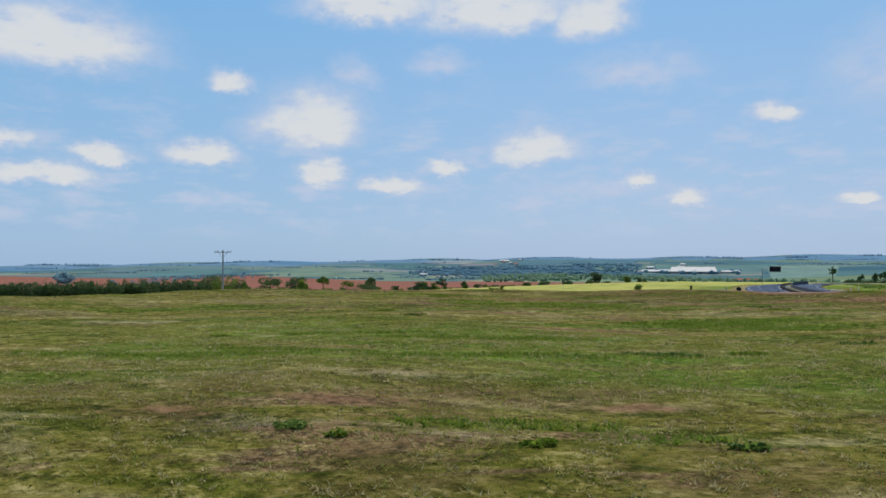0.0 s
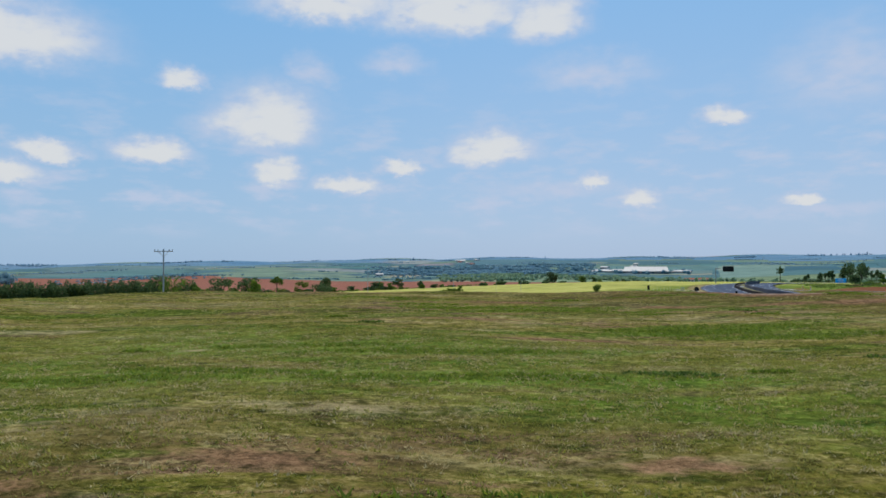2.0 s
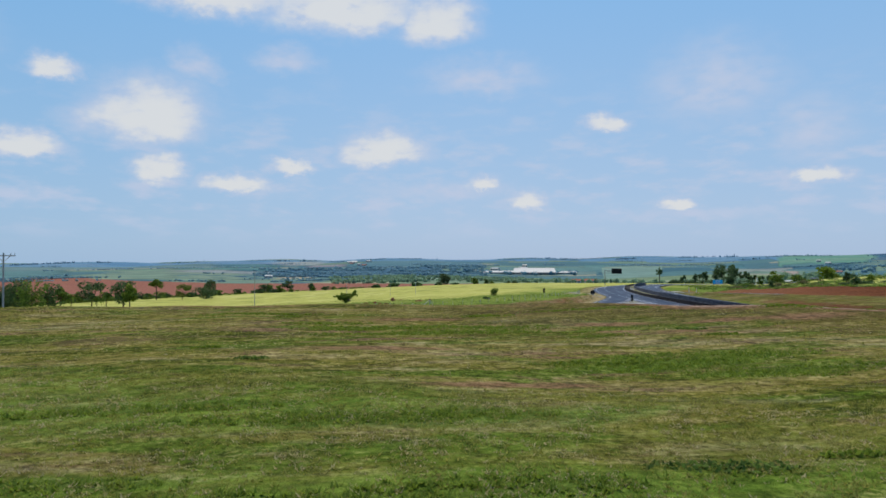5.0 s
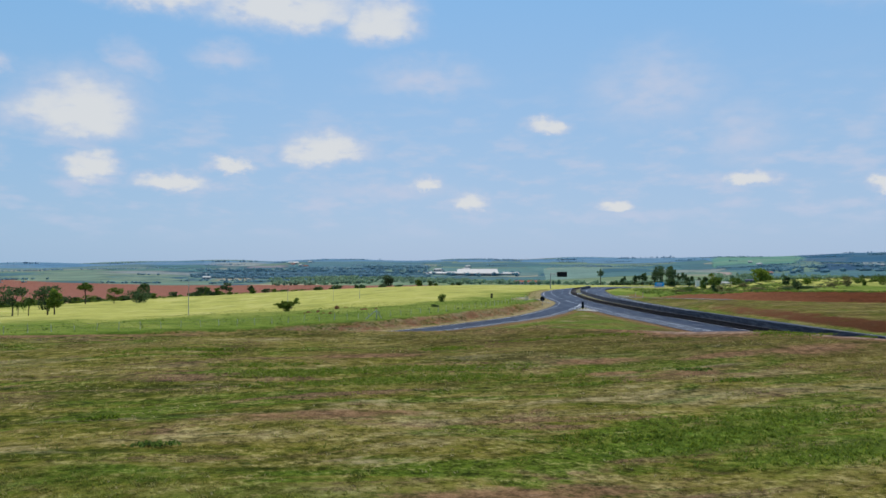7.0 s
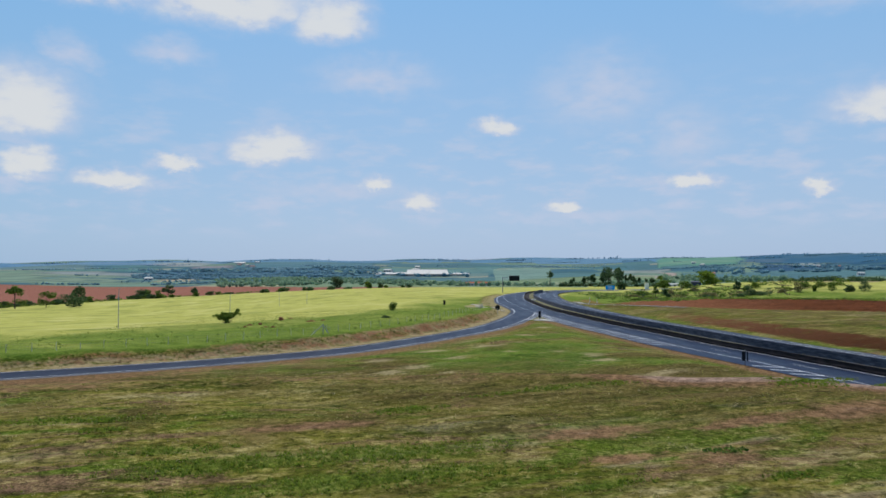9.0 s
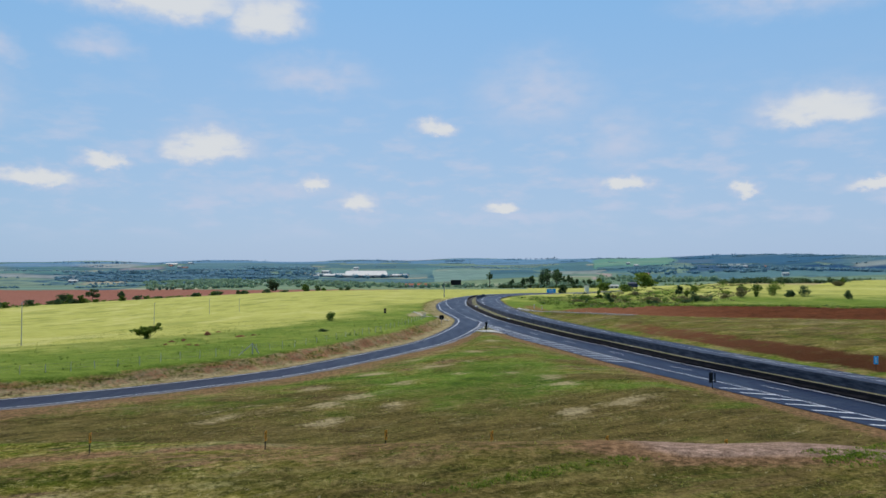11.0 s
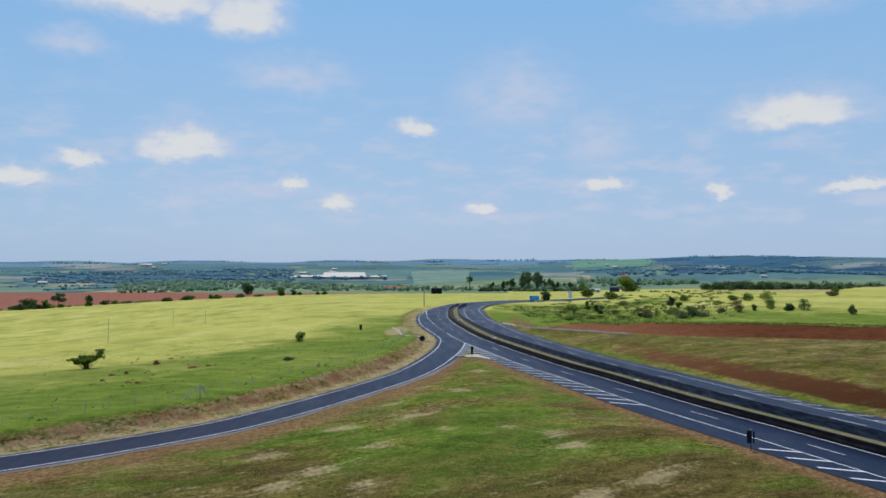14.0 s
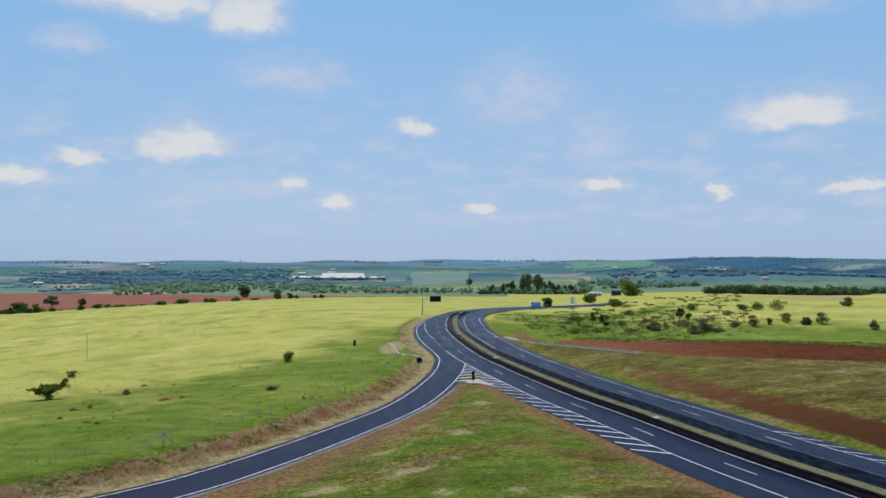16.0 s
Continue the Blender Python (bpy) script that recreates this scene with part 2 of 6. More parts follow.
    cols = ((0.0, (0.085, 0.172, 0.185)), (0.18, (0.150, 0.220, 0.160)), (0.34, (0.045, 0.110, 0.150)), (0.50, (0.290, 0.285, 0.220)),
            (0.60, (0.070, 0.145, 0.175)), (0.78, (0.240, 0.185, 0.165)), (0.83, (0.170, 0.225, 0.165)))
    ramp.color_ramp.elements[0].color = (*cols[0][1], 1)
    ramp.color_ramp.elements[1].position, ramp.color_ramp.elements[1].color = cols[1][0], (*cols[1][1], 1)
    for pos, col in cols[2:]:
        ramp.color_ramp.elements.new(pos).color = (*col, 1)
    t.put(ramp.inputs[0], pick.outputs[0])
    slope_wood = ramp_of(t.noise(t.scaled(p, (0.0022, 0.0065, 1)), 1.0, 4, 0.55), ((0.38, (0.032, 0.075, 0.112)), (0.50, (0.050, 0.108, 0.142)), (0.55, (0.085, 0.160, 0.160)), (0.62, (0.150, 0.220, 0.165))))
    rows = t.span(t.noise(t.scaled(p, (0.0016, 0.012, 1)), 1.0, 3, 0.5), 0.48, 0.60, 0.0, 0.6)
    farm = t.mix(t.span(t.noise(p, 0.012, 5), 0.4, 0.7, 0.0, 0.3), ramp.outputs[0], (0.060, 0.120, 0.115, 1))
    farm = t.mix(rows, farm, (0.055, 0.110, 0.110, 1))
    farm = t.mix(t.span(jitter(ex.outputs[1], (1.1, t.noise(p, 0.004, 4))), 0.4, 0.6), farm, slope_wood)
    parcel, mask = t.n("ShaderNodeVertexColor"), t.n("ShaderNodeVertexColor")
    parcel.layer_name, mask.layer_name = "parcel", "mask"
    mk = t.n("ShaderNodeSeparateColor")
    t.put(mk.inputs[0], mask.outputs["Color"])
    crop = t.n("ShaderNodeVectorMath", op="SCALE")
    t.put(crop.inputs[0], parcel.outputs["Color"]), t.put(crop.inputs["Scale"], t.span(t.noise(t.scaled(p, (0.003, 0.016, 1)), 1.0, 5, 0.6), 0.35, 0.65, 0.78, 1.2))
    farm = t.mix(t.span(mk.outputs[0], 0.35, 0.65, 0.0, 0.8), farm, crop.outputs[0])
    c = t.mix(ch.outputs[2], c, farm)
    # lush, pale, brown and bare stretches
    fresh = t.mix(t.span(blend((0.5, mid), (0.5, fleck)), 0.36, 0.64), (0.045, 0.092, 0.009, 1), (0.158, 0.225, 0.032, 1))
    rank = t.mix(t.span(blend((0.5, mid), (0.5, fleck)), 0.36, 0.64), (0.028, 0.064, 0.006, 1), (0.110, 0.168, 0.022, 1))
    fresh = t.mix(t.span(tn.outputs[0], 0.86, 1.15, 0.05, 0.9), fresh, rank)
    c = t.mix(t.math("MULTIPLY", t.span(jitter(tn.outputs[0], (1.0, rake), (0.6, small), (1.5, big)), 0.14, 0.86), 0.9), c, fresh)
    brown = t.mix(t.span(blend((0.5, fleck), (0.5, streak)), 0.38, 0.62), (0.034, 0.027, 0.008, 1), (0.158, 0.116, 0.039, 1))
    c = t.mix(t.span(jitter(tn.outputs[2], (0.9, mid), (0.8, small)), 0.3, 0.75, 0.0, 0.9), c, brown)
    pale = t.mix(grain, (0.220, 0.175, 0.090, 1), (0.410, 0.330, 0.185, 1))
    pale = t.mix(ex.outputs[2], pale, t.mix(grain, (0.240, 0.180, 0.095, 1), (0.430, 0.340, 0.200, 1)))
    c = t.mix(t.span(jitter(tn.outputs[1], (1.1, small), (0.7, mid), (1.5, rake)), 0.3, 0.75, 0.0, 0.85), c, pale)
    clods = t.span(blend((0.5, grain), (0.5, small)), 0.35, 0.65)
    soil = t.mix(t.span(ex.outputs[0], 0.72, 0.86), t.mix(clods, (0.098, 0.053, 0.026, 1), (0.265, 0.155, 0.084, 1)), t.mix(clods, (0.150, 0.092, 0.066, 1), (0.400, 0.275, 0.215, 1)))
    c = t.mix(t.span(jitter(ex.outputs[0], (0.8, small), (0.7, mid)), 0.35, 0.7, 0.0, 0.92), c, soil)
    swath = t.noise(t.scaled(p, (0.16, 0.55, 1), 30), 1.0, 7, 0.7, 0.7)
    swing = t.span(blend((0.22, swath), (0.46, small), (0.32, clump)), 0.38, 0.62, 0.64, 1.30)
    swing = t.math("ADD", t.math("MULTIPLY", swing, t.math("SUBTRACT", 1.0, ch.outputs[2])), ch.outputs[2])
    swing = t.math("ADD", t.math("MULTIPLY", t.math("SUBTRACT", swing, 1.0), t.span(ch.outputs[1], 0.0, 1.0, 1.0, 0.18)), 1.0)
    toned = t.n("ShaderNodeVectorMath", op="SCALE")
    t.put(toned.inputs[0], c), t.put(toned.inputs["Scale"], swing)
    c = toned.outputs[0]
    # bare red earth of cuttings and the ploughed field
    red = t.mix(t.span(blend((0.4, mid), (0.3, grain), (0.3, small)), 0.38, 0.62), (0.034, 0.0108, 0.0042, 1), (0.140, 0.0440, 0.0165, 1))
    red = t.mix(ch.outputs[2], red, t.mix(t.span(mid, 0.35, 0.65), (0.185, 0.072, 0.050, 1), (0.285, 0.125, 0.088, 1)))
    orange = t.mix(t.span(blend((0.5, small), (0.5, grain)), 0.36, 0.64), (0.130, 0.050, 0.024, 1), (0.340, 0.150, 0.080, 1))
    red = t.mix(t.math("MULTIPLY", mk.outputs[1], t.span(blend((0.6, small), (0.4, fleck)), 0.34, 0.58, 0.35, 0.95)), red, t.mix(t.span(fleck, 0.35, 0.65), (0.024, 0.011, 0.004, 1), (0.076, 0.031, 0.012, 1)))
    red = t.mix(ex.outputs[2], red, orange)
    edge = t.span(jitter(ch.outputs[0], (0.9, small), (0.9, mid)), 0.32, 0.68)
    c = t.mix(edge, c, red)
    return c, blend((0.5, clump), (0.35, small), (0.15, grain)), None, 0.42


def asphalt_look(t, p):
    grain = t.noise(p, 30.0, 3, 0.7)
    wear = t.noise(t.scaled(p, (0.35, 0.06, 1)), 1.0, 5, 0.6)
    blot = t.noise(p, 0.11, 4, 0.6)
    c = t.mix(t.span(wear, 0.3, 0.7), (0.0040, 0.0066, 0.025, 1), (0.0086, 0.0132, 0.040, 1))
    c = t.mix(t.span(blot, 0.5, 0.7, 0.0, 0.5), c, (0.020, 0.027, 0.047, 1))
    return t.mix(t.math("MULTIPLY", grain, 0.30), c, (0.020, 0.026, 0.047, 1)), grain, t.span(wear, 0.3, 0.7, 0.34, 0.46), 0.005


def paint_look(t, p):
    wear = t.noise(p, 3.0, 5, 0.7)
    return t.mix(t.span(wear, 0.55, 0.8, 0.0, 0.5), (0.62, 0.63, 0.66, 1), (0.17, 0.17, 0.19, 1)), None, None, None


def wall_look(t, p):
    n = t.noise(t.scaled(p, (0.4, 0.4, 2.5)), 1.0, 6, 0.65)
    return t.mix(t.span(n, 0.35, 0.7), (0.030, 0.033, 0.052, 1), (0.105, 0.110, 0.140, 1)), t.noise(p, 6, 4), None, 0.02


def gravel_look(t, p):
    g = t.noise(p, 4.0, 6, 0.7)
    return t.mix(g, (0.110, 0.100, 0.105, 1), (0.25, 0.225, 0.22, 1)), g, None, 0.03


M_GROUND = material("ground_cover", ground_look, 0.95, 0.02)
M_ASPHALT = material("asphalt", asphalt_look, 0.75, 0.05)


def old_asphalt_look(t, p):
    g = t.noise(p, 6.0, 6, 0.7)
    return t.mix(g, (0.080, 0.078, 0.080, 1), (0.150, 0.142, 0.138, 1)), g, None, 0.01


M_OLD_ASPHALT = material("faded_asphalt", old_asphalt_look, 0.85, 0.1)
M_PAINT = material("road_paint", paint_look, 0.6)
M_WALL = material("stained_concrete", wall_look, 0.85)
M_GRAVEL = material("gravel_verge", gravel_look, 0.95, 0.1)


# ---------------------------------------------------------------- plan of the roads
def spline(points, step=2.0):
    """Catmull-Rom through the points, resampled evenly."""
    p = np.array([points[0], *points, points[-1]], float)
    p[0], p[-1] = 2 * p[1] - p[2], 2 * p[-2] - p[-3]
    out = []
    for a, b, c, d in zip(p, p[1:], p[2:], p[3:]):
        for u in np.linspace(0, 1, 12, endpoint=False):
            out.append(0.5 * (2 * b + (c - a) * u + (2 * a - 5 * b + 4 * c - d) * u * u + (3 * b - a - 3 * c + d) * u ** 3))
    out.append(p[-2])
    out = np.array(out)
    s = np.concatenate([[0], np.cumsum(np.linalg.norm(np.diff(out, axis=0), axis=1))])
    q = np.arange(0, s[-1], step)
    return np.stack([np.interp(q, s, out[:, 0]), np.interp(q, s, out[:, 1])], 1)


def shifted(line, off):
    """The line moved off metres to its right."""
    t = np.gradient(line, axis=0)
    t /= np.linalg.norm(t, axis=1)[:, None]
    return line + np.stack([t[:, 1], -t[:, 0]], 1) * (np.asarray(off).reshape(-1, 1) if np.ndim(off) else off)


def side(line, x, y):
    """Signed distance to the line (right is positive) and the index of its nearest point."""
    best, sign, idx = np.full(x.shape, 1e9), np.ones(x.shape), np.zeros(x.shape, int)
    coarse = line[::3]
    t = np.gradient(coarse, axis=0)
    for k, (q, u) in enumerate(zip(coarse, t)):
        dx, dy = x - q[0], y - q[1]
        d2 = dx * dx + dy * dy
        near = d2 < best
        best = np.where(near, d2, best)
        sign = np.where(near, np.sign(dx * u[1] - dy * u[0]), sign)
        idx = np.where(near, k * 3, idx)
    return np.sqrt(best) * sign, idx


MEDIAN = spline([(78, -232), (67, -190), (57, -153), (49, -125), (41.6, -98.2), (34.9, -76), (29.4, -59), (22.4, -32), (17, -12.4), (10.4, 19.4),
                 (6.2, 45), (3.8, 74), (2.2, 104), (1.8, 131), (3, 158), (5, 190), (9, 222), (16, 254), (28, 285), (48, 315), (80, 342), (125, 364), (190, 388)])
RAMP = spline([(-190, -160), (-130, -126), (-100, -107), (-66, -86.5), (-47, -71.5), (-37.5, -60), (-25, -38), (-16.2, -18), (-9, 12), (-6.3, 34),
               (-6.3, 48), (-8.7, 73), (-10.5, 95), (-10.9, 116), (-10.2, 140), (-7.6, 168), (-2.5, 205), (5, 240), (17, 275), (40, 314), (70, 344)])
LOOP = spline([(-110, -149.5), (-80, -133.5), (-60, -125.2), (-48, -121.5), (-35, -118.9), (-21, -117.8), (-12, -118.5), (-3, -120.1), (8, -123.3), (20, -128.7), (32, -136.6), (42, -150)])
EXIT = spline([(19.5, 104), (22.5, 95), (25.8, 87.5), (29.5, 79), (34.5, 68), (41, 57.5), (48.5, 47), (57, 36.5), (68, 30), (81, 26.5), (103, 20), (130, 12)])


def bank_width(ie):
    """How far the upper slope runs back from the exit road."""
    return np.interp(EXIT[ie][..., 0], [25, 35, 50, 65], [6, 9, 13, 16])


def smooth(v, a, b):
    """0 at a, 1 at b."""
    u = np.clip((v - a) / (b - a), 0, 1)
    return u * u * (3 - 2 * u)


def wavy(x, y, scale, seed):
    """Smooth random height, about -1 to 1."""
    r = np.random.RandomState(seed)
    out = 0
    for k in range(9):
        a, f, ph = r.uniform(0, 6.283), r.uniform(0.6, 2.2) / scale, r.uniform(0, 6.283)
        out = out + np.sin((x * np.cos(a) + y * np.sin(a)) * f * 6.283 + ph)
    return out / 3.6


def long_fall(x, y):
    """The broad fall of the land into the valley and the ridges beyond."""
    dist = np.hypot(x, y + 150)
    az = np.degrees(np.arctan2(x, y + 150))
    steps = [0, 180, 300, 420, 520, 700, 1000, 1400, 2200]
    zl = np.interp(dist, [0, 155, 240, 345, 450, 700, 1000, 1400, 2200], [0, 0, -4, -11, -15, -21, -27, -30, -26])
    zc = np.interp(dist, steps, [0, 0, -0.8, -2.8, -5.0, -10, -20, -29, -26])
    zr = np.interp(dist, steps, [0, 0, 0, -0.2, -0.8, -3.5, -14, -25, -24])
    wl, wr = smooth(az, -6, -34) * (np.abs(az) < 120), smooth(az, 10, 22)
    z = zc + (zl - zc) * wl + (zr - zc) * wr
    ridge = np.interp(az, [-180, -70, -58, -45, -30, -10, 10, 22, 40, 80, 180], [5, -15, -15, 0, 20, 28, 36, 48, 48, 40, 5])
    rise = smooth(dist, 2000, 4300)
    hills = wavy(x, y, 1500, 3) * 9 * smooth(dist, 800, 2500)
    return z * (1 - rise) + ridge * rise + hills


EXIT_X, EXIT_Z = [20, 29, 35, 42, 50, 60], [0.0, 0.2, 0.75, 1.1, 1.25, 1.35]
CREST_X = [-400, -130, -78, -58, -40, -28, -15, -5, 5, 15, 30, 60, 110, 400]
CREST_Y = [-420, -212, -176, -149, -145.1, -142.5, -140.3, -140.2, -141.9, -146, -147.5, -215, -330, -700]


def height(x, y):
    base = long_fall(x, y)
    om, im = side(MEDIAN, x, y)
    orp, ir = side(RAMP, x, y)
    # bank along the slip road, dying out past the junction
    along = RAMP[ir][..., 1]
    hb = 2.1 * np.interp(along, [-140, -80, -30, 10, 45, 80], [0.9, 0.85, 0.95, 0.75, 0.4, 0.0])
    left = -orp
    bank = hb * smooth(left, 3.0, 6.5) * (1 - 0.85 * smooth(left, 14, 70)) * (orp < 0)
    # cutting on the far side: low bank, terrace, upper bank, high field
    mm = MEDIAN[im][..., 1]
    low = 1.45 * smooth(om, 19.8, 36.3) * np.interp(mm, [-200, 0, 30, 60], [1, 1, 0.7, 0.0]) * (om > 0)
    oe, ie = side(EXIT, x, y)
    ex = EXIT[ie][..., 0]
    up, wide = np.interp(ex, [20, 30, 36, 44, 50, 60, 80], [0, 0.8, 1.4, 1.8, 2.2, 2.45, 2.6]), bank_width(ie)
    level = np.interp(ex, EXIT_X, EXIT_Z)
    upper_side = -oe
    slope = np.clip((upper_side - 0.8) / wide, 0, 1)
    slope = 0.6 * slope + 0.4 * slope * slope * (3 - 2 * slope)
    high = up * slope + 2.4 * smooth(upper_side, 24, 260) + (level - low) * smooth(upper_side, -12, 1)
    high = np.where(om > 17, high, 0) * np.interp(np.hypot(x - 60, y), [0, 520, 1000], [1, 1, 0.1])
    verge = np.where(y > 80, smooth(x - 25 - 0.36 * (y - 80), 0, 40), 1.0)
    z = base + bank + low + high * smooth(om, 19, 27) * verge
    # field from which the flight starts
    cr = np.interp(x, CREST_X, CREST_Y)
    depth = np.interp(x, [-120, -60, -40, 30], [45, 26, 13, 13])
    hill = np.interp((y - cr) * 13 / depth, [-30, -8, -4, 3, 8.6], [7.6, 8.0, 7.5, 5.3, 0.0])
    hill = hill + np.interp(x, [-60, -38, -30, -20, 0, 5, 11, 30], [0.32, 0.22, 0.12, 0.08, 0.12, 0.28, 0.36, 0.36]) * smooth(y - cr, -24, -9) * (1 - smooth(y - cr, -6, 2)) * (hill > 0)
    z = np.where(hill > 0, np.maximum(z, hill), z)
    z = z + 0.10 * wavy(x, y, 14, 5) + 0.18 * wavy(x, y, 42, 6) * smooth(np.abs(om), 10, 40)
    # grass triangle between the roads
    tri = smooth(orp, 8, 22) * smooth(-om, 12, 26) * smooth(-y, -2, 40) * (1 - smooth(-y, 85, 112))
    z = z + 0.9 * tri
    # roadbeds
    drop = 0.05 + 0.5 * smooth(np.hypot(x, y + 60), 150, 280)
    for line, lo, hi in ((MEDIAN, -12.6, 18.6), (RAMP, -1.4, 8.8), (LOOP, -0.8, 8.2), (EXIT, -1.0, 6.0)):
        o, k = side(line, x, y)
        bed = road_z(line)[k]
        m = smooth(o, lo - 3.0, lo - 0.2) * (1 - smooth(o, hi + 0.2, hi + 3.0))
        ends = np.hypot(x - line[0, 0], y - line[0, 1]) * np.hypot(x - line[-1, 0], y - line[-1, 1]) > 100
        m = np.where(ends, m, 0) if line is EXIT or line is LOOP else m
        z = z * (1 - m) + (bed - drop) * m
    return z


def road_z(line):
    z = long_fall(line[:, 0], line[:, 1])
    if line is EXIT:
        z = z + np.interp(line[:, 0], EXIT_X, EXIT_Z)
    if line is LOOP:
        z = z + 0.1
    return z


# ---------------------------------------------------------------- ground
def graded(lo, hi, fine_lo, fine_hi, step, grow=1.09):
    mid = list(np.arange(fine_lo, fine_hi, step))
    a, s = fine_lo, step
    while a > lo:
        s *= grow
        a -= s
        mid.insert(0, a)
    a, s = mid[-1], step
    while a < hi:
        s *= grow
        a += s
        mid.append(a)
    return np.array(mid)


def mesh_grid(name, X, Y, Z, mat):
    ny, nx = X.shape
    me = bpy.data.meshes.new(name)
    idx = np.arange(nx * ny).reshape(ny, nx)
    quads = np.stack([idx[:-1, :-1], idx[:-1, 1:], idx[1:, 1:], idx[1:, :-1]], -1).reshape(-1, 4)
    me.vertices.add(nx * ny)
    me.vertices.foreach_set("co", np.stack([X, Y, Z], -1).astype(np.float32).ravel())
    me.loops.add(quads.size)
    me.loops.foreach_set("vertex_index", quads.astype(np.int32).ravel())
    me.polygons.add(len(quads))
    me.polygons.foreach_set("loop_start", np.arange(0, quads.size, 4, dtype=np.int32))
    me.polygons.foreach_set("use_smooth", np.ones(len(quads), bool))
    me.update(calc_edges=True)
    me.materials.append(mat)
    return me


gx = graded(-4400, 4400, -80, 90, 1.0, 1.028)
gy = graded(-900, 4700, -226, 60, 1.0, 1.028)
GX, GY = np.meshgrid(gx, gy)
GZ = height(GX, GY)
ground_mesh = mesh_grid("ground", GX, GY, GZ, M_GROUND)


PLOUGH_AZ = [-60, -48, -38, -30, -22, -13, -4, 3]
PLOUGH_NEAR = [400, 520, 640, 770, 790, 800, 880, 930]


def covers(x, y):
    om, im = side(MEDIAN, x, y)
    orp, ir = side(RAMP, x, y)
    oe, ie = side(EXIT, x, y)
    dist = np.hypot(x, y + 150)
    along = RAMP[ir][..., 1]
    red = smooth(-orp, 2.6, 3.8) * (1 - smooth(-orp, 5.6, 7.0)) * np.interp(along, [-150, -90, -60, 0, 30, 45], [0.25, 0.40, 0.46, 0.47, 0.34, 0.05])
    mm = MEDIAN[im][..., 1]
    red = np.maximum(red, smooth(om, 20.2, 24.0) * (1 - smooth(om, 29.5, 37.0)) * (np.interp(mm, [-250, -45, -15, 8, 30, 45], [0.76, 0.72, 0.58, 0.42, 0.2, 0]) + 0.07 * wavy(x, y, 9, 93)))
    red = np.maximum(red, smooth(om, 22, 24) * (1 - smooth(om, 28, 31)) * np.interp(mm, [74, 92, 120, 140], [0, 0.55, 0.5, 0]))
    ex, wide = EXIT[ie][..., 0], bank_width(ie)
    red = np.maximum(red, smooth(-oe, 0.6, 2.0) * (1 - smooth(-oe, wide - 1.5, wide + 0.8)) * np.interp(ex, [24, 34, 48], [0, 0.6, 1.0]) * (om > 19))
    # ploughed field down the slope
    az = np.degrees(np.arctan2(x + 14, y + 154))
    near = np.interp(az, PLOUGH_AZ, PLOUGH_NEAR)
    deep = np.interp(az, [-62, -50, -43, -38, -34, -29, -22, -14, -6, 1], [2300, 2200, 2050, 1690, 1580, 1470, 1330, 1090, 990, 940])
    red = np.maximum(red, smooth(dist, near, near + 20) * (1 - smooth(dist, deep, deep + 25)) * (az < 1) * (az > -58))
    past = smooth(-orp, 6.0, 9.0) * (y > -125)
    past = np.maximum(past, smooth(-oe, wide + 0.5, wide + 2.5) * (om > 19))
    past = np.maximum(past, smooth(dist, 330, 380) * (y > 0))
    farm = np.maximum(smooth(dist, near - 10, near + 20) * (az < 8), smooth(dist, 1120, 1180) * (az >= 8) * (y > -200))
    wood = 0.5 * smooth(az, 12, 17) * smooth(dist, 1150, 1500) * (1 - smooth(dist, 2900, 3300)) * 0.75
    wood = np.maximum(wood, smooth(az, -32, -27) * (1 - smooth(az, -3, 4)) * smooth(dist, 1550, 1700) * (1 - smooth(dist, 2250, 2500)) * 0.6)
    return np.stack([red, past, farm, wood], -1)


# patches of the ground: x, y, half length, half width
LUSH_FIELD = ((-8.3, -211.7, 2.6, 0.6), (-4.6, -211.5, 1.7, 0.5), (-6.0, -178.8, 6.0, 1.0), (-25.0, -205.2, 7.0, 0.8), (-22.0, -194.2, 5.0, 0.7), (-16.0, -194.0, 6.0, 0.8),
              (-18.0, -170.0, 7.5, 1.3), (-3.2, -177.0, 4.2, 1.6), (-6.5, -180.0, 4.0, 1.5), (-2.0, -181.0, 5.0, 1.5), (-18.0, -166.4, 5.5, 1.5), (-9.5, -170.0, 2.2, 0.6),
              (-24.0, -168.5, 5.0, 1.2), (-18.2, -157.8, 2.6, 0.8), (-27.0, -167.0, 3.0, 0.7), (-12.5, -200.1, 6.0, 0.8), (-20.7, -201.6, 4.0, 0.6), (-34.0, -163.0, 4.0, 0.8), (-9.0, -152.0, 6.0, 0.6), (9.4, -149.2, 6.0, 2.2), (-5.5, -136.0, 4.0, 1.2), (9.7, -132.3, 4.0, 1.2))
PALE_FIELD = ((-39.0, -192.6, 6.0, 0.9), (-35.0, -199.5, 4.0, 0.5), (-26.2, -197.0, 2.2, 0.4), (-22.5, -202.0, 6.0, 0.5), (-18.5, -185.5, 5.0, 0.6), (-27.0, -172.8, 4.0, 0.4),
              (-21.5, -179.0, 3.4, 0.7), (-18.5, -176.0, 3.5, 0.9), (-9.5, -174.2, 4.0, 0.9), (-30.0, -187.0, 8.0, 0.6), (-14.5, -206.4, 4.0, 0.8), (-6.0, -208.0, 3.0, 0.6))
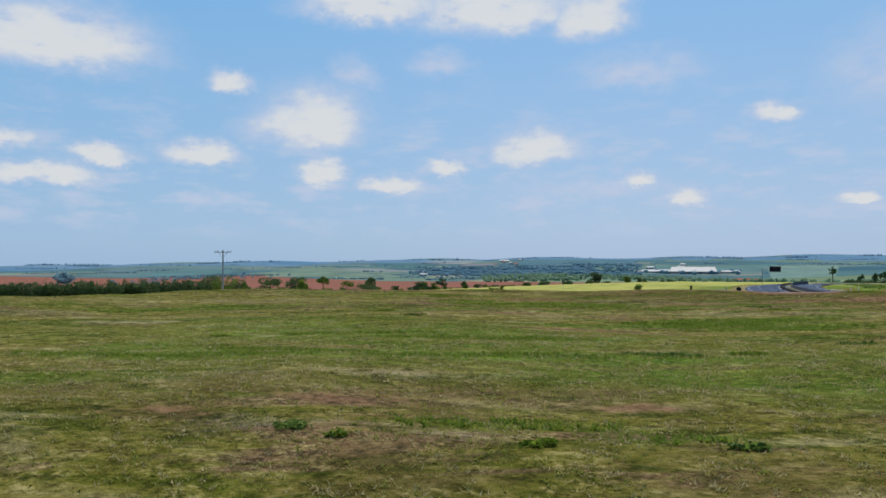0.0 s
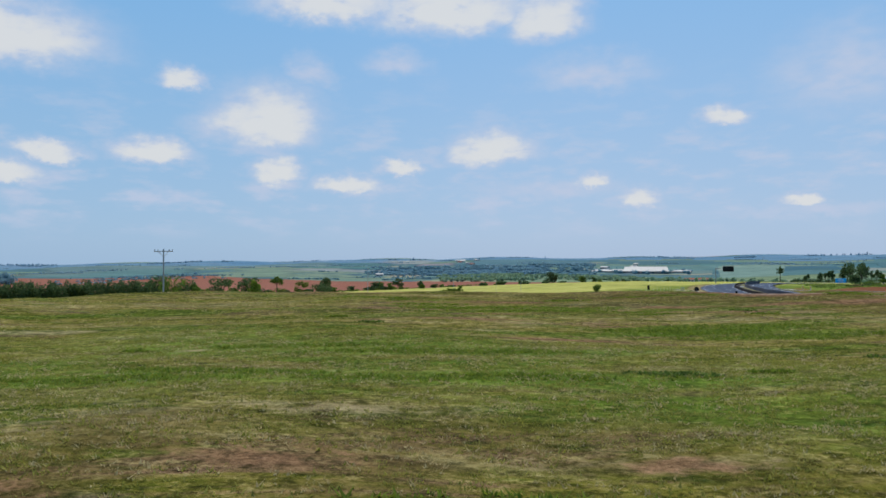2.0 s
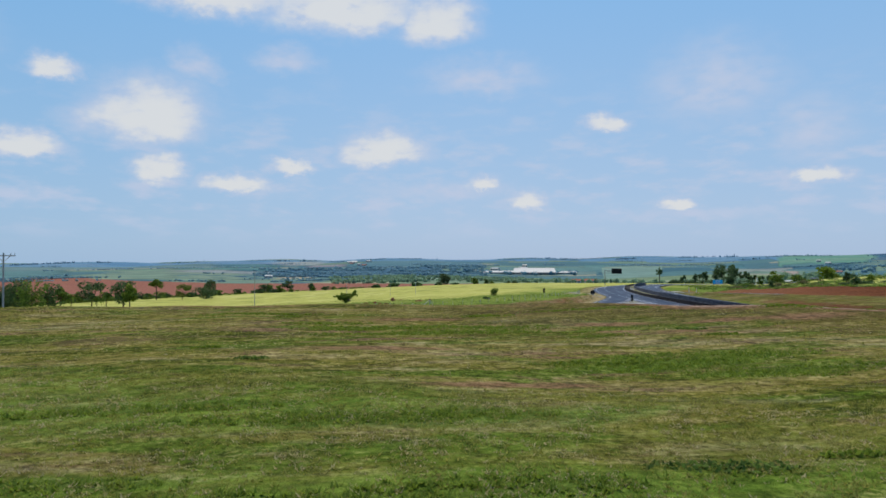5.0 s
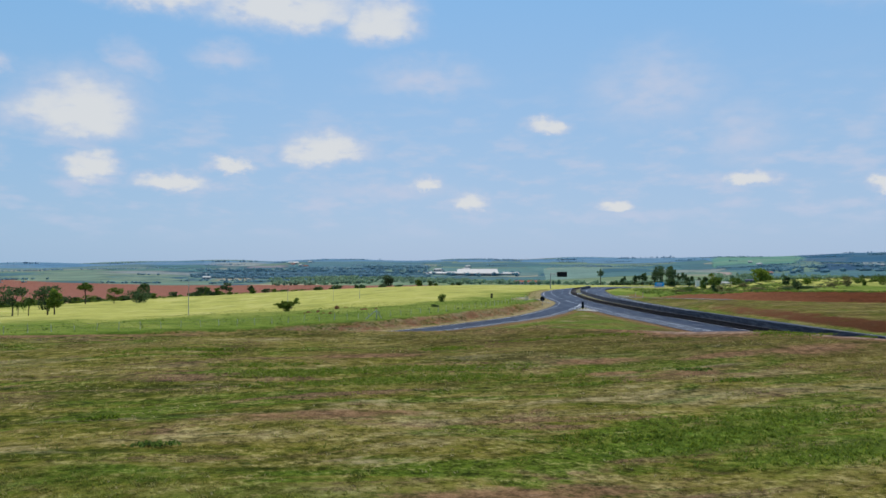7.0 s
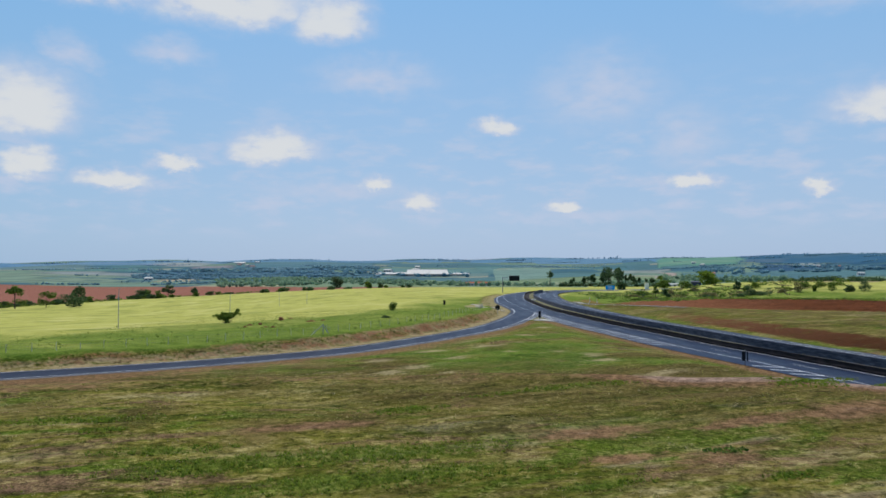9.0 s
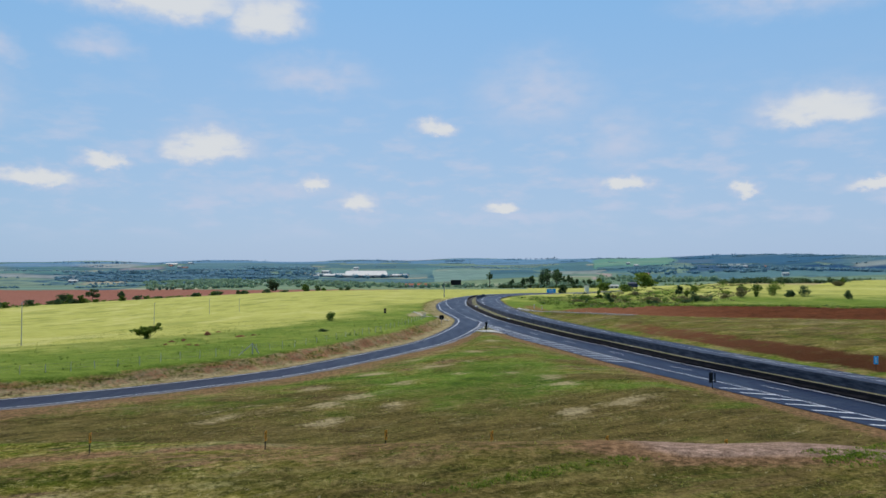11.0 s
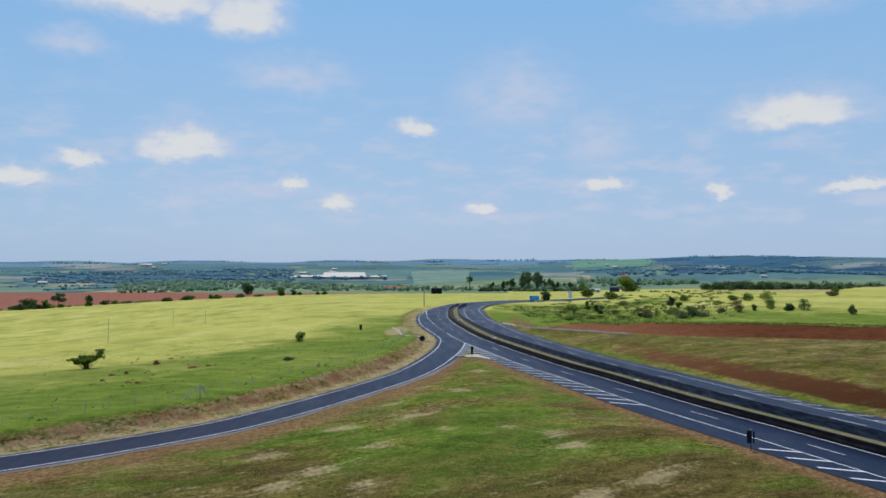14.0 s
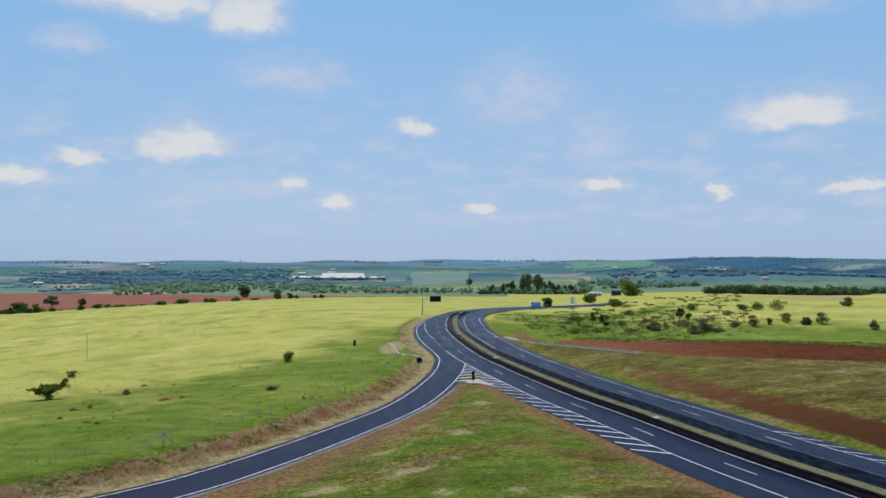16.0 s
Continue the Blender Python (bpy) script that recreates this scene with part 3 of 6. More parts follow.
BARE_FIELD = ((-13.2, -211.0, 2.4, 0.7), (-8.0, -166.0, 2.5, 0.8), (5.5, -158.0, 5.0, 1.6), (-9.0, -162.0, 4.5, 1.2), (-0.5, -160.0, 4.0, 1.0), (-22.0, -162.0, 4.0, 1.0),
              (-4.0, -166.0, 3.0, 1.0), (-46.0, -156.0, 8.0, 1.6), (-38.0, -150.6, 6.0, 1.2), (-6.2, -208.2, 2.0, 0.5), (-16.5, -214.4, 2.0, 0.5), (-20.0, -179.0, 5.0, 0.9), (-12.0, -187.0, 5.0, 0.8))
LUSH_WEDGE = ((-8.0, -84.0, 8.0, 3.0), (-4.0, -92.0, 7.0, 3.0), (-3.6, -69.4, 8.0, 3.4), (-20.6, -62.5, 6.0, 1.6), (-8.0, -53.0, 6.0, 2.0), (0.1, -46.5, 5.0, 2.0),
              (0.0, -83.6, 5.0, 3.0), (-16.8, -88.0, 7.0, 1.4), (-4.0, -99.0, 6.0, 2.0), (-30.0, -80.0, 7.0, 1.3), (-36.0, -97.0, 7.0, 1.2), (-16.0, -76.0, 7.0, 1.6), (-46.0, -104.0, 6.0, 1.0))
PALE_WEDGE = ((-30.0, -86.6, 4.0, 1.0), (-24.2, -92.2, 2.8, 1.0), (-18.2, -83.6, 3.4, 1.0), (-14.5, -67.3, 4.0, 1.2), (-6.6, -47.2, 3.0, 1.5), (-23.6, -73.4, 4.2, 0.9), (3.0, -78.5, 3.4, 1.3),
              (-2.0, -74.5, 2.4, 0.9), (4.6, -84.0, 3.0, 1.2), (-27.0, -97.0, 3.0, 0.8), (-19.3, -96.8, 2.2, 0.9), (-38.6, -103.4, 4.0, 0.7), (-26.3, -105.0, 4.0, 0.8), (2.3, -101.0, 4.0, 1.2),
              (-0.5, -22.0, 3.0, 1.3), (-12.0, -41.0, 4.0, 0.8), (-17.0, -58.0, 4.0, 0.7), (10.0, -96.0, 5.0, 1.0), (-10.0, -75.0, 2.2, 0.8), (-8.0, -62.0, 2.2, 0.8))
DARK_WEDGE = ((-50.0, -107.0, 7.0, 1.6), (-40.0, -108.6, 7.0, 1.2), (-31.0, -110.0, 7.0, 1.0), (14.0, -77.0, 7.0, 2.6), (13.0, -58.0, 6.0, 2.0), (17.0, -92.0, 9.0, 3.0), (20.0, -105.0, 9.0, 3.0),
              (6.0, -98.0, 5.0, 2.0), (-14.0, -108.0, 9.0, 1.6), (4.0, -108.0, 9.0, 1.6), (-34.0, -92.0, 6.0, 0.8), (22.0, -116.0, 9.0, 3.0))


def spots(rows, x, y, turn):
    out = np.zeros_like(x)
    ca, sa = math.cos(radians(turn)), math.sin(radians(turn))
    for px, py, a, b in rows:
        near = (np.abs(x - px) < 3 * a) & (np.abs(y - py) < 3 * a)
        dx, dy = x[near] - px, y[near] - py
        r2 = ((dx * ca + dy * sa) / a) ** 2 + ((dy * ca - dx * sa) / b) ** 2
        out[near] = np.maximum(out[near], np.exp(-0.7 * r2))
    return out


def tones(x, y):
    om, im = side(MEDIAN, x, y)
    orp, ir = side(RAMP, x, y)
    oe, ie = side(EXIT, x, y)
    along = RAMP[ir][..., 1]
    cr = np.interp(x, CREST_X, CREST_Y)
    field = (y < cr + 2) & (y > -240)
    reach = np.interp(along, [-100, 0, 60, 110], [62, 52, 18, 8])
    lush = smooth(-orp, np.interp(along, [-110, -55], [3.8, 5.4]), np.interp(along, [-110, -55], [5.4, 7.2])) * (1 - smooth(-orp, 8, 44 + reach)) * (y > -130) * np.interp(along, [-100, 40, 110, 170], [0.92, 0.88, 0.7, 0.2])
    wide = bank_width(ie)
    lush = np.maximum(lush, smooth(-oe, wide, wide + 2) * (1 - smooth(-oe, 50, 120)) * (om > 19) * 0.9)
    lush = np.maximum(lush, smooth(om, 18.2, 19.5) * (1 - smooth(om, 20.5, 22.5)) * (y < 40) * 0.36)
    lush = np.maximum(lush, np.where((om > 22) & (oe < -wide) & (y < 260), (0.62 + 0.3 * wavy(x, y, 30, 90)) * (1 - smooth(x - 0.25 * y, 62, 105)), 0))
    wedge = (orp > 8) & (om < -11) & (y < 0) & (y > -114)
    lush = np.maximum(lush, np.where(wedge, 0.40 + 1.25 * spots(LUSH_WEDGE, x, y, 38) + 0.22 * wavy(x, y, 16, 77), 0))
    lush = np.maximum(lush, np.where(field, 0.75 * spots(LUSH_FIELD, x, y, 22) + 0.46 * smooth(y, -211, -204) * (1 - smooth(y, -196, -180)), 0))
    pale = smooth(-orp, 0.6, 1.4) * (1 - smooth(-orp, np.interp(along, [-110, -55], [3.8, 5.4]), np.interp(along, [-110, -55], [5.4, 7.2]))) * np.interp(-orp, [0, 2.5, 4, 8], [0.82, 0.70, 0.54, 0.52]) * (y > -110)
    gully = np.hypot((x + 18.5 - 0.06 * (y - 62)) / 4.0, (y - 66) / 24)
    pale = np.maximum(pale, (1 - smooth(gully, 0.7, 1.1)) * 0.85)
    pale = np.maximum(pale, smooth(np.hypot(x, y + 150), 480, 620) * smooth(np.degrees(np.arctan2(x + 14, y + 154)), 14, 19) * (om > 19) * 0.85)
    pale = np.maximum(pale, np.where(wedge, 0.19 + 0.58 * spots([(a, b, c * 0.6, d * 1.3) for a, b, c, d in PALE_WEDGE], x, y, 32), 0))
    pale = np.maximum(pale, np.where(field, 0.54 * spots(PALE_FIELD, x, y, 22), 0))
    brown = np.where(wedge, 0.33 + 0.42 * smooth(-y, 80, 108) + 0.9 * spots(DARK_WEDGE, x, y, 15) + 0.15 * wavy(x, y, 22, 88), 0.0)
    brown = np.maximum(brown, smooth(om, 20, 24) * (oe > -2) * (y < 70) * (0.48 + 0.16 * wavy(x, y, 15, 89)))
    brown = np.maximum(brown, smooth(y - cr, -44, -8) * 0.66 * (y < -112) * smooth(x, -50, -8))
    brown = np.maximum(brown, np.where(field, 0.42 * (1 - smooth(y, -214, -196)) + 0.36 * smooth(y, -180, -160) + 0.2 * wavy(x, y, 11, 67), 0))
    # trampled rims of soil along the roads and over the brow
    rim = np.where(wedge | ((y < 0) & (y > -125) & (orp > 0) & (om < 0)), np.maximum((1 - smooth(orp, 10.0, 14.0 + 14.0 * smooth(-y, 10, 80))) * 0.64, (1 - smooth(-om, 12.2, 18.5)) * 0.68), 0)
    brow = smooth(y - cr, -13, -8.5) * (1 - smooth(y - cr, 12, 18)) * np.interp(x, [-70, -50, -30, -16, -9, -2, 40], [0.55, 0.58, 0.44, 0.46, 0.46, 0.88, 0.88]) * (y < -118)
    soil = np.maximum(np.maximum(rim, brow), np.where(field, 0.78 * spots(BARE_FIELD, x, y, 22), 0))
    soil = np.maximum(soil, np.where(field, 0.22 * (1 - smooth(y, -216, -203)) + 0.14 * wavy(x, y, 9, 66), 0))
    lo, _ = side(LOOP, x, y)
    soil = np.maximum(soil, np.where((lo < 0) & (x < 30), smooth(-lo, 0.5, 1.0) * (1 - smooth(-lo, 3.0, 7.0)) * 0.66, 0))
    soil = np.maximum(soil, np.where((om > 18) & (x > 48), (1 - smooth(np.abs(oe), 0.6, 1.8)) * 0.8, 0))
    return np.stack([lush, pale, brown, soil], -1)


# far fields: azimuth from, to, distance from, to, colour (the further ones hazed blue)
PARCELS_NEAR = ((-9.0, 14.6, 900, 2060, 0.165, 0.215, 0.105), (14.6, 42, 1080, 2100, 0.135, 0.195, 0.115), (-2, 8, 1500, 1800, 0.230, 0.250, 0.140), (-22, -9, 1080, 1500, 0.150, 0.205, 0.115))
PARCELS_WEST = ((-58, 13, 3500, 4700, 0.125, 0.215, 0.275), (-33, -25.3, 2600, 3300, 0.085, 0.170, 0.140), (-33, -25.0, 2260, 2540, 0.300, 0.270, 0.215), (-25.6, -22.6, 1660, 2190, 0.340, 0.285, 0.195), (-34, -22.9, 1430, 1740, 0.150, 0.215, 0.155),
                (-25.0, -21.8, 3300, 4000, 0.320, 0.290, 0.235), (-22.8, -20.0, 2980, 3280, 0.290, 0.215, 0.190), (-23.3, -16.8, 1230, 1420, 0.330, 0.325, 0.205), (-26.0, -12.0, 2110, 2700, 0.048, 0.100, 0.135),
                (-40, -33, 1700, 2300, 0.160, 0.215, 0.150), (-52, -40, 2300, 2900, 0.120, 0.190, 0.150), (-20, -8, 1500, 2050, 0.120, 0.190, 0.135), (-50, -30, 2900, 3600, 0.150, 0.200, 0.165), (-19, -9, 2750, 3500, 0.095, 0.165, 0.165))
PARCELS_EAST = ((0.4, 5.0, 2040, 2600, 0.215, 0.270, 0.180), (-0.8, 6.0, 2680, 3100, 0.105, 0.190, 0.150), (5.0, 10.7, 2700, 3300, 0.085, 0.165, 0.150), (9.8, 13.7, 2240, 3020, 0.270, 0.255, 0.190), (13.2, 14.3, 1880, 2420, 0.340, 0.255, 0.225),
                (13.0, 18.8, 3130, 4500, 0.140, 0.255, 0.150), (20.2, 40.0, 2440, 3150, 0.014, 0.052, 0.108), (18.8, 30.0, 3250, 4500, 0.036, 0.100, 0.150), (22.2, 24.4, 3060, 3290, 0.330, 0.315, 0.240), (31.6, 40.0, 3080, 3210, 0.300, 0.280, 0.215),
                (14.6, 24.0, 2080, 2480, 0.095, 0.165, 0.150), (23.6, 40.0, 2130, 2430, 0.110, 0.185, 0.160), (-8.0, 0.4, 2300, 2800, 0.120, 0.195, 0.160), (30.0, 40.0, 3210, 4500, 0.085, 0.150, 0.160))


def parcels(x, y):
    dist, az = np.hypot(x + 14, y + 154), np.degrees(np.arctan2(x + 14, y + 154))
    az = az + 0.35 * wavy(x, y, 500, 61)
    dist = dist + 45 * wavy(x, y, 420, 62)
    rgb, mask = np.zeros((*x.shape, 3)), np.zeros_like(x)
    for a0, a1, d0, d1, r, g, b in PARCELS_NEAR + PARCELS_WEST + PARCELS_EAST:
        inside = (az > a0) & (az < a1) & (dist > d0) & (dist < d1)
        # parcels from 2000 m on lose red and gain blue, as haze in the colour
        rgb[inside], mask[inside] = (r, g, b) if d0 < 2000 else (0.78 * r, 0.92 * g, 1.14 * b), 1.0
    return rgb, mask


field_rgb, field_mask = parcels(GX, GY)
on_bank, _ = side(RAMP, GX, GY)
bank_mask = ((on_bank < 0) & (on_bank > -9) & (GY < 60)).astype(float)
off_exit, _ = side(EXIT, GX, GY)
off_median, _ = side(MEDIAN, GX, GY)
bank_mask = np.maximum(bank_mask, np.where((off_median > 19) & (off_exit < 0) & (off_exit > -20) & (GY < 130), np.interp(GX, [36, 58, 85], [0.78, 0.50, 0.12]), 0))
bank_mask = np.maximum(bank_mask, np.where((off_median > 19) & (off_exit > 0) & (GY < 60), np.interp(GY, [-60, -25, 10], [0.0, 0.22, 0.5]), 0))
ground_cover, ground_tone = covers(GX, GY), tones(GX, GY)
zero = np.zeros_like(GX)
weedy = smooth(off_median, 19.0, 21.0) * smooth(off_exit, -0.5, 3.0) * (GY < 60)
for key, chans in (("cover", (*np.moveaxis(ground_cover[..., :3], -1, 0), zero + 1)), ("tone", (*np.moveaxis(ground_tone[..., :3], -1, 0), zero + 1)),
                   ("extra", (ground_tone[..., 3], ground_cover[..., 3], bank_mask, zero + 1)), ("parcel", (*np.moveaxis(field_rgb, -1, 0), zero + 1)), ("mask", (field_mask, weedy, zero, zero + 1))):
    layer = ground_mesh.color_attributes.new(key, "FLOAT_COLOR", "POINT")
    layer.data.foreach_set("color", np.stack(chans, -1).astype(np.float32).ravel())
ground = tagged(new("ground", ground_mesh), "rolling farmland of grass, pasture and red earth", "ground", kind="structure")


# ---------------------------------------------------------------- roads
def ribbon(name, line, lo, hi, up, mat, label, cuts=5, thick=0.0, z=None, span=None):
    """A strip along the line between two offsets, lifted by up."""
    zz = road_z(line) if z is None else z
    sel = slice(None) if span is None else slice(*span)
    offs = [np.asarray(lo) + (np.asarray(hi) - np.asarray(lo)) * k / cuts for k in range(cuts + 1)]
    P = np.stack([shifted(line, o) for o in offs], 1)[sel]
    Z = np.repeat(zz[sel][:, None], cuts + 1, 1) + up
    me = mesh_grid(name, P[..., 0], P[..., 1], Z, mat)
    return me


def structure(name, me, label):
    return tagged(new(name, me), label, name.split("_")[0], kind="structure")


def piece(name, me, parent, label=""):
    ob = new(name, me)
    ob.parent = parent
    return tagged(ob, label)


def zg(x, y):
    return float(height(np.array([x], float), np.array([y], float))[0])


gore = np.interp(MEDIAN[:, 1], [-130, -100, -50, -10, 5, 36, 60], [-10.6, -11.2, -11.6, -11.2, -10.4, -7.7, -7.7])
road_main = structure("road_main", ribbon("road_main", MEDIAN, gore, 0.55, 0.02, M_ASPHALT, "", 6), "blue-grey asphalt carriageway with white lines")
road_far = structure("road_far", ribbon("road_far", MEDIAN, 5.35, np.interp(MEDIAN[:, 1], [-45, 0], [18.4, 17.5]), 0.02, M_ASPHALT, "", 6), "opposite blue-grey asphalt carriageway")
road_ramp = structure("road_ramp", ribbon("road_ramp", RAMP, -0.5, np.interp(RAMP[:, 1], [-20, 5, 34, 60], [7.3, 8.4, 9.5, 9.5]), 0.0, M_ASPHALT, "", 4), "curving asphalt slip road joining the highway")
road_loop = structure("road_loop", ribbon("road_loop", LOOP, -0.5, 7.4, 0.02, M_ASPHALT, "", 4), "curved asphalt access road below the grass slope")
EXIT_SPAN = (0, int(np.argmax(EXIT[:, 0] > 53)))
road_exit = structure("road_exit", ribbon("road_exit", EXIT, 0.6, 4.6, 0.05, M_OLD_ASPHALT, "", 4, span=EXIT_SPAN), "narrow asphalt exit road under the red cutting")


def upto(line, y0, y1):
    k = np.where((line[:, 1] >= y0) & (line[:, 1] <= y1))[0]
    return (int(k.min()), int(k.max()) + 1)


def line_piece(parent, line, off, width, span=None, up=0.045, name="edge_line"):
    return piece(name, ribbon(name, line, np.asarray(off) - width / 2, np.asarray(off) + width / 2, up, M_PAINT, "", 1, span=span), parent)


line_piece(road_main, MEDIAN, 0.0, 0.15)
line_piece(road_main, MEDIAN, -7.25, 0.17, upto(MEDIAN, -240, 62))
line_piece(road_main, MEDIAN, np.interp(MEDIAN[:, 1], [98, 122, 178, 240], [-7.5, -8.0, -9.7, -10.6]), 0.13, upto(MEDIAN, 98, 190))
line_piece(road_far, MEDIAN, 8.2, 0.14)
line_piece(road_far, MEDIAN, 15.55, 0.14)
line_piece(road_ramp, RAMP, np.interp(RAMP[:, 1], [-110, -30, 20, 110, 180, 240], [0.25, 0.6, 0.7, 0.8, 0.2, 0.0]), 0.17)
line_piece(road_ramp, RAMP, np.interp(RAMP[:, 1], [-30, 15, 33], [6.8, 7.0, 7.4]), 0.17, upto(RAMP, -170, 33))
line_piece(road_loop, LOOP, 0.0, 0.18)
line_piece(road_exit, EXIT, 0.85, 0.12, EXIT_SPAN, 0.08)
line_piece(road_exit, EXIT, 4.35, 0.12, EXIT_SPAN, 0.08)


def dashes(parent, line, off, first, period, length, width, span):
    """Short painted strips along a line, each a piece of its road."""
    k0, k1 = span
    s = 2.0
    z = road_z(line)
    path = shifted(line, off)
    n = int((k1 - k0) * s / period)
    for i in range(n):
        a = (k0 * s + first + i * period) / s
        if (a + length / s) > k1:
            break
        q = np.linspace(a, a + length / s, 4)
        px = np.interp(q, np.arange(len(path)), path[:, 0])
        py = np.interp(q, np.arange(len(path)), path[:, 1])
        pz = np.interp(q, np.arange(len(path)), z) + 0.045
        L = np.stack([px, py], 1)
        P = np.stack([shifted(L, -width / 2), shifted(L, width / 2)], 1)
        me = mesh_grid("lane_dash", P[..., 0], P[..., 1], np.repeat(pz[:, None], 2, 1), M_PAINT)
        piece("lane_dash", me, parent)


# stretch the phases so that one strip lies at the known spot
def phase(line, off, x, y, period, span):
    path = shifted(line, off)
    k = np.argmin(np.hypot(path[:, 0] - x, path[:, 1] - y))
    return ((k - span[0]) * 2.0) % period


sp = upto(MEDIAN, -170, 250)
dashes(road_main, MEDIAN, -3.6, phase(MEDIAN, -3.6, 29.0, -66.7, 20.7, sp), 20.7, 5.4, 0.13, sp)
dashes(road_far, MEDIAN, 11.9, phase(MEDIAN, 11.9, 40.9, -53.3, 20.4, sp), 20.4, 5.4, 0.13, sp)
sp2 = upto(MEDIAN, 64, 100)
dashes(road_main, MEDIAN, -7.4, 2.0, 7.2, 3.2, 0.16, sp2)


def bars(parent, line, rows):
    """Slanted hatch bars: each row is a place along y on the line, two offsets and a slant along the road."""
    z = road_z(line)
    for y0, o1, o2, slant, wide in rows:
        k = int(np.argmin(np.abs(line[:, 1] - y0)))
        t = line[min(k + 1, len(line) - 1)] - line[k - 1]
        t = t / np.linalg.norm(t)
        r = np.array([t[1], -t[0]])
        base = line[k] + t * ((y0 - line[k, 1]) * t[1])
        a, b = base + r * o1, base + r * o2 + t * slant
        h = t * wide / 2
        P = np.array([[a - h, a + h], [b - h, b + h]])
        piece("hatch_bar", mesh_grid("hatch_bar", P[..., 0], P[..., 1], np.full((2, 2), z[k] + 0.05), M_PAINT), parent)


bars(road_main, MEDIAN, [(-55.7 + 3.95 * i, -7.3, -11.3 + 0.0 * i, 3.6, 0.5) for i in range(15)])
bars(road_main, MEDIAN, [(-83.5 - 4.0 * i, -7.3, -10.6, 2.9, 0.5) for i in range(14)])
bars(road_far, MEDIAN, [(-49.2 - 4.2 * i, 15.7, 17.9, -2.9, 0.36) for i in range(24)])
# chevrons in the nose of the junction
for i in range(7):
    yy = 28.0 - 4.0 * i
    k = int(np.argmin(np.abs(RAMP[:, 1] - yy)))
    left = shifted(RAMP, 7.2)[k]
    right = shifted(MEDIAN, -7.3)[int(np.argmin(np.abs(shifted(MEDIAN, -7.3)[:, 1] - (yy - 1.5))))]
    if right[0] - left[0] < 0.6:
        continue
    mid_p = np.array([(left[0] + right[0]) / 2, yy + 1.2])
    for a, b in ((left, mid_p), (mid_p, right)):
        h = np.array([0, 0.32])
        P = np.array([[a - h, a + h], [b - h, b + h]])
        piece("hatch_bar", mesh_grid("hatch_bar", P[..., 0], P[..., 1], np.full((2, 2), 0.05), M_PAINT), road_ramp)

for i in range(4):
    a = np.array((20.2 + 0.7 * i, 99.0 - 2.8 * i))
    b = a + np.array((1.7, 1.6 - 0.2 * i))
    h = np.array((-0.3, 0.45))
    P = np.array([[a - h, a + h], [b - h, b + h]])
    piece("hatch_bar", mesh_grid("hatch_bar", P[..., 0], P[..., 1], np.full((2, 2), long_fall(np.array([a[0]]), np.array([a[1]]))[0] + 0.19), M_PAINT), road_exit)

# gravel beside the slip road and the pale concrete nose
verge = structure("pavement_verge", ribbon("pavement_verge", RAMP, 6.9, np.interp(RAMP[:, 1], [-40, 4], [8.0, 8.6]) + 0.2 * np.sin(np.arange(len(RAMP)) * 0.9), -0.01, M_GRAVEL, "", 2, span=upto(RAMP, -165, 4)), "grey gravel verge beside the slip road")


# ---------------------------------------------------------------- median
def box_run(name, line, off, thick, height_top, foot, mat, span, batter=0.06):
    """A wall along the line, with a sloped foot and a narrow coping."""
    z = road_z(line)[slice(*span)]
    prof = [(off - thick / 2 - batter, foot), (off - thick / 2 - batter, foot + 0.3), (off - thick / 2, foot + 0.55), (off - thick / 2 + 0.02, height_top),
            (off + thick / 2 - 0.02, height_top), (off + thick / 2, foot + 0.55), (off + thick / 2 + batter, foot + 0.3), (off + thick / 2 + batter, foot)]
    P = np.stack([shifted(line, o)[slice(*span)] for o, _ in prof], 1)
    Z = np.stack([z + h for _, h in prof], 1)
    me = mesh_grid(name, P[..., 0], P[..., 1], Z, mat)
    for p in me.polygons:
        p.use_smooth = False
    return me


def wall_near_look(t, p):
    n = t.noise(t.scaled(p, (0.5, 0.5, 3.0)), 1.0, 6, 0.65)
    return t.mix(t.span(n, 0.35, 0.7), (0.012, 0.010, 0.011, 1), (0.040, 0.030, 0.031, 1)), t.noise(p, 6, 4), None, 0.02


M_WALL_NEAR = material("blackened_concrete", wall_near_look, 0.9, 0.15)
sp = upto(MEDIAN, -230, 246)
n_seg = 24
bounds = np.linspace(sp[0], sp[1] - 1, n_seg + 1).astype(int)
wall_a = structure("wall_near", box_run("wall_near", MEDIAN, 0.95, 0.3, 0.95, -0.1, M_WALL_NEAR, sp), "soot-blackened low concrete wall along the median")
wall_b = new("wall_far")
tagged(wall_b, "dark stained concrete barrier in panels along the median", "wall", kind="structure")
for a, b in zip(bounds, bounds[1:]):
    piece("panel", box_run("panel", MEDIAN, 5.2, 0.3, 1.6, -0.1, M_WALL, (int(a), int(b) + 1)), wall_b)
# dark band between wall and grass, in the near wall's colour
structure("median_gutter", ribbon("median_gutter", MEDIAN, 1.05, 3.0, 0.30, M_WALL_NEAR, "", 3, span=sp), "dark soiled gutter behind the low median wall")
median_strip = structure("median_strip", ribbon("median_strip", MEDIAN, 2.95, 5.1, 0.27, M_GROUND, "", 4, span=sp), "strip of dry grass between the median walls")
for key, fill in (("cover", (0, 0, 0, 1)), ("tone", (-0.5, 0.42, 0.6, 1)), ("extra", (0.1, 0, 0, 1)), ("parcel", (0, 0, 0, 1)), ("mask", (0, 0, 0, 1))):
    at = median_strip.data.color_attributes.new(key, "FLOAT_COLOR", "POINT")
    at.data.foreach_set("color", np.tile(np.array(fill, np.float32), len(median_strip.data.vertices)))

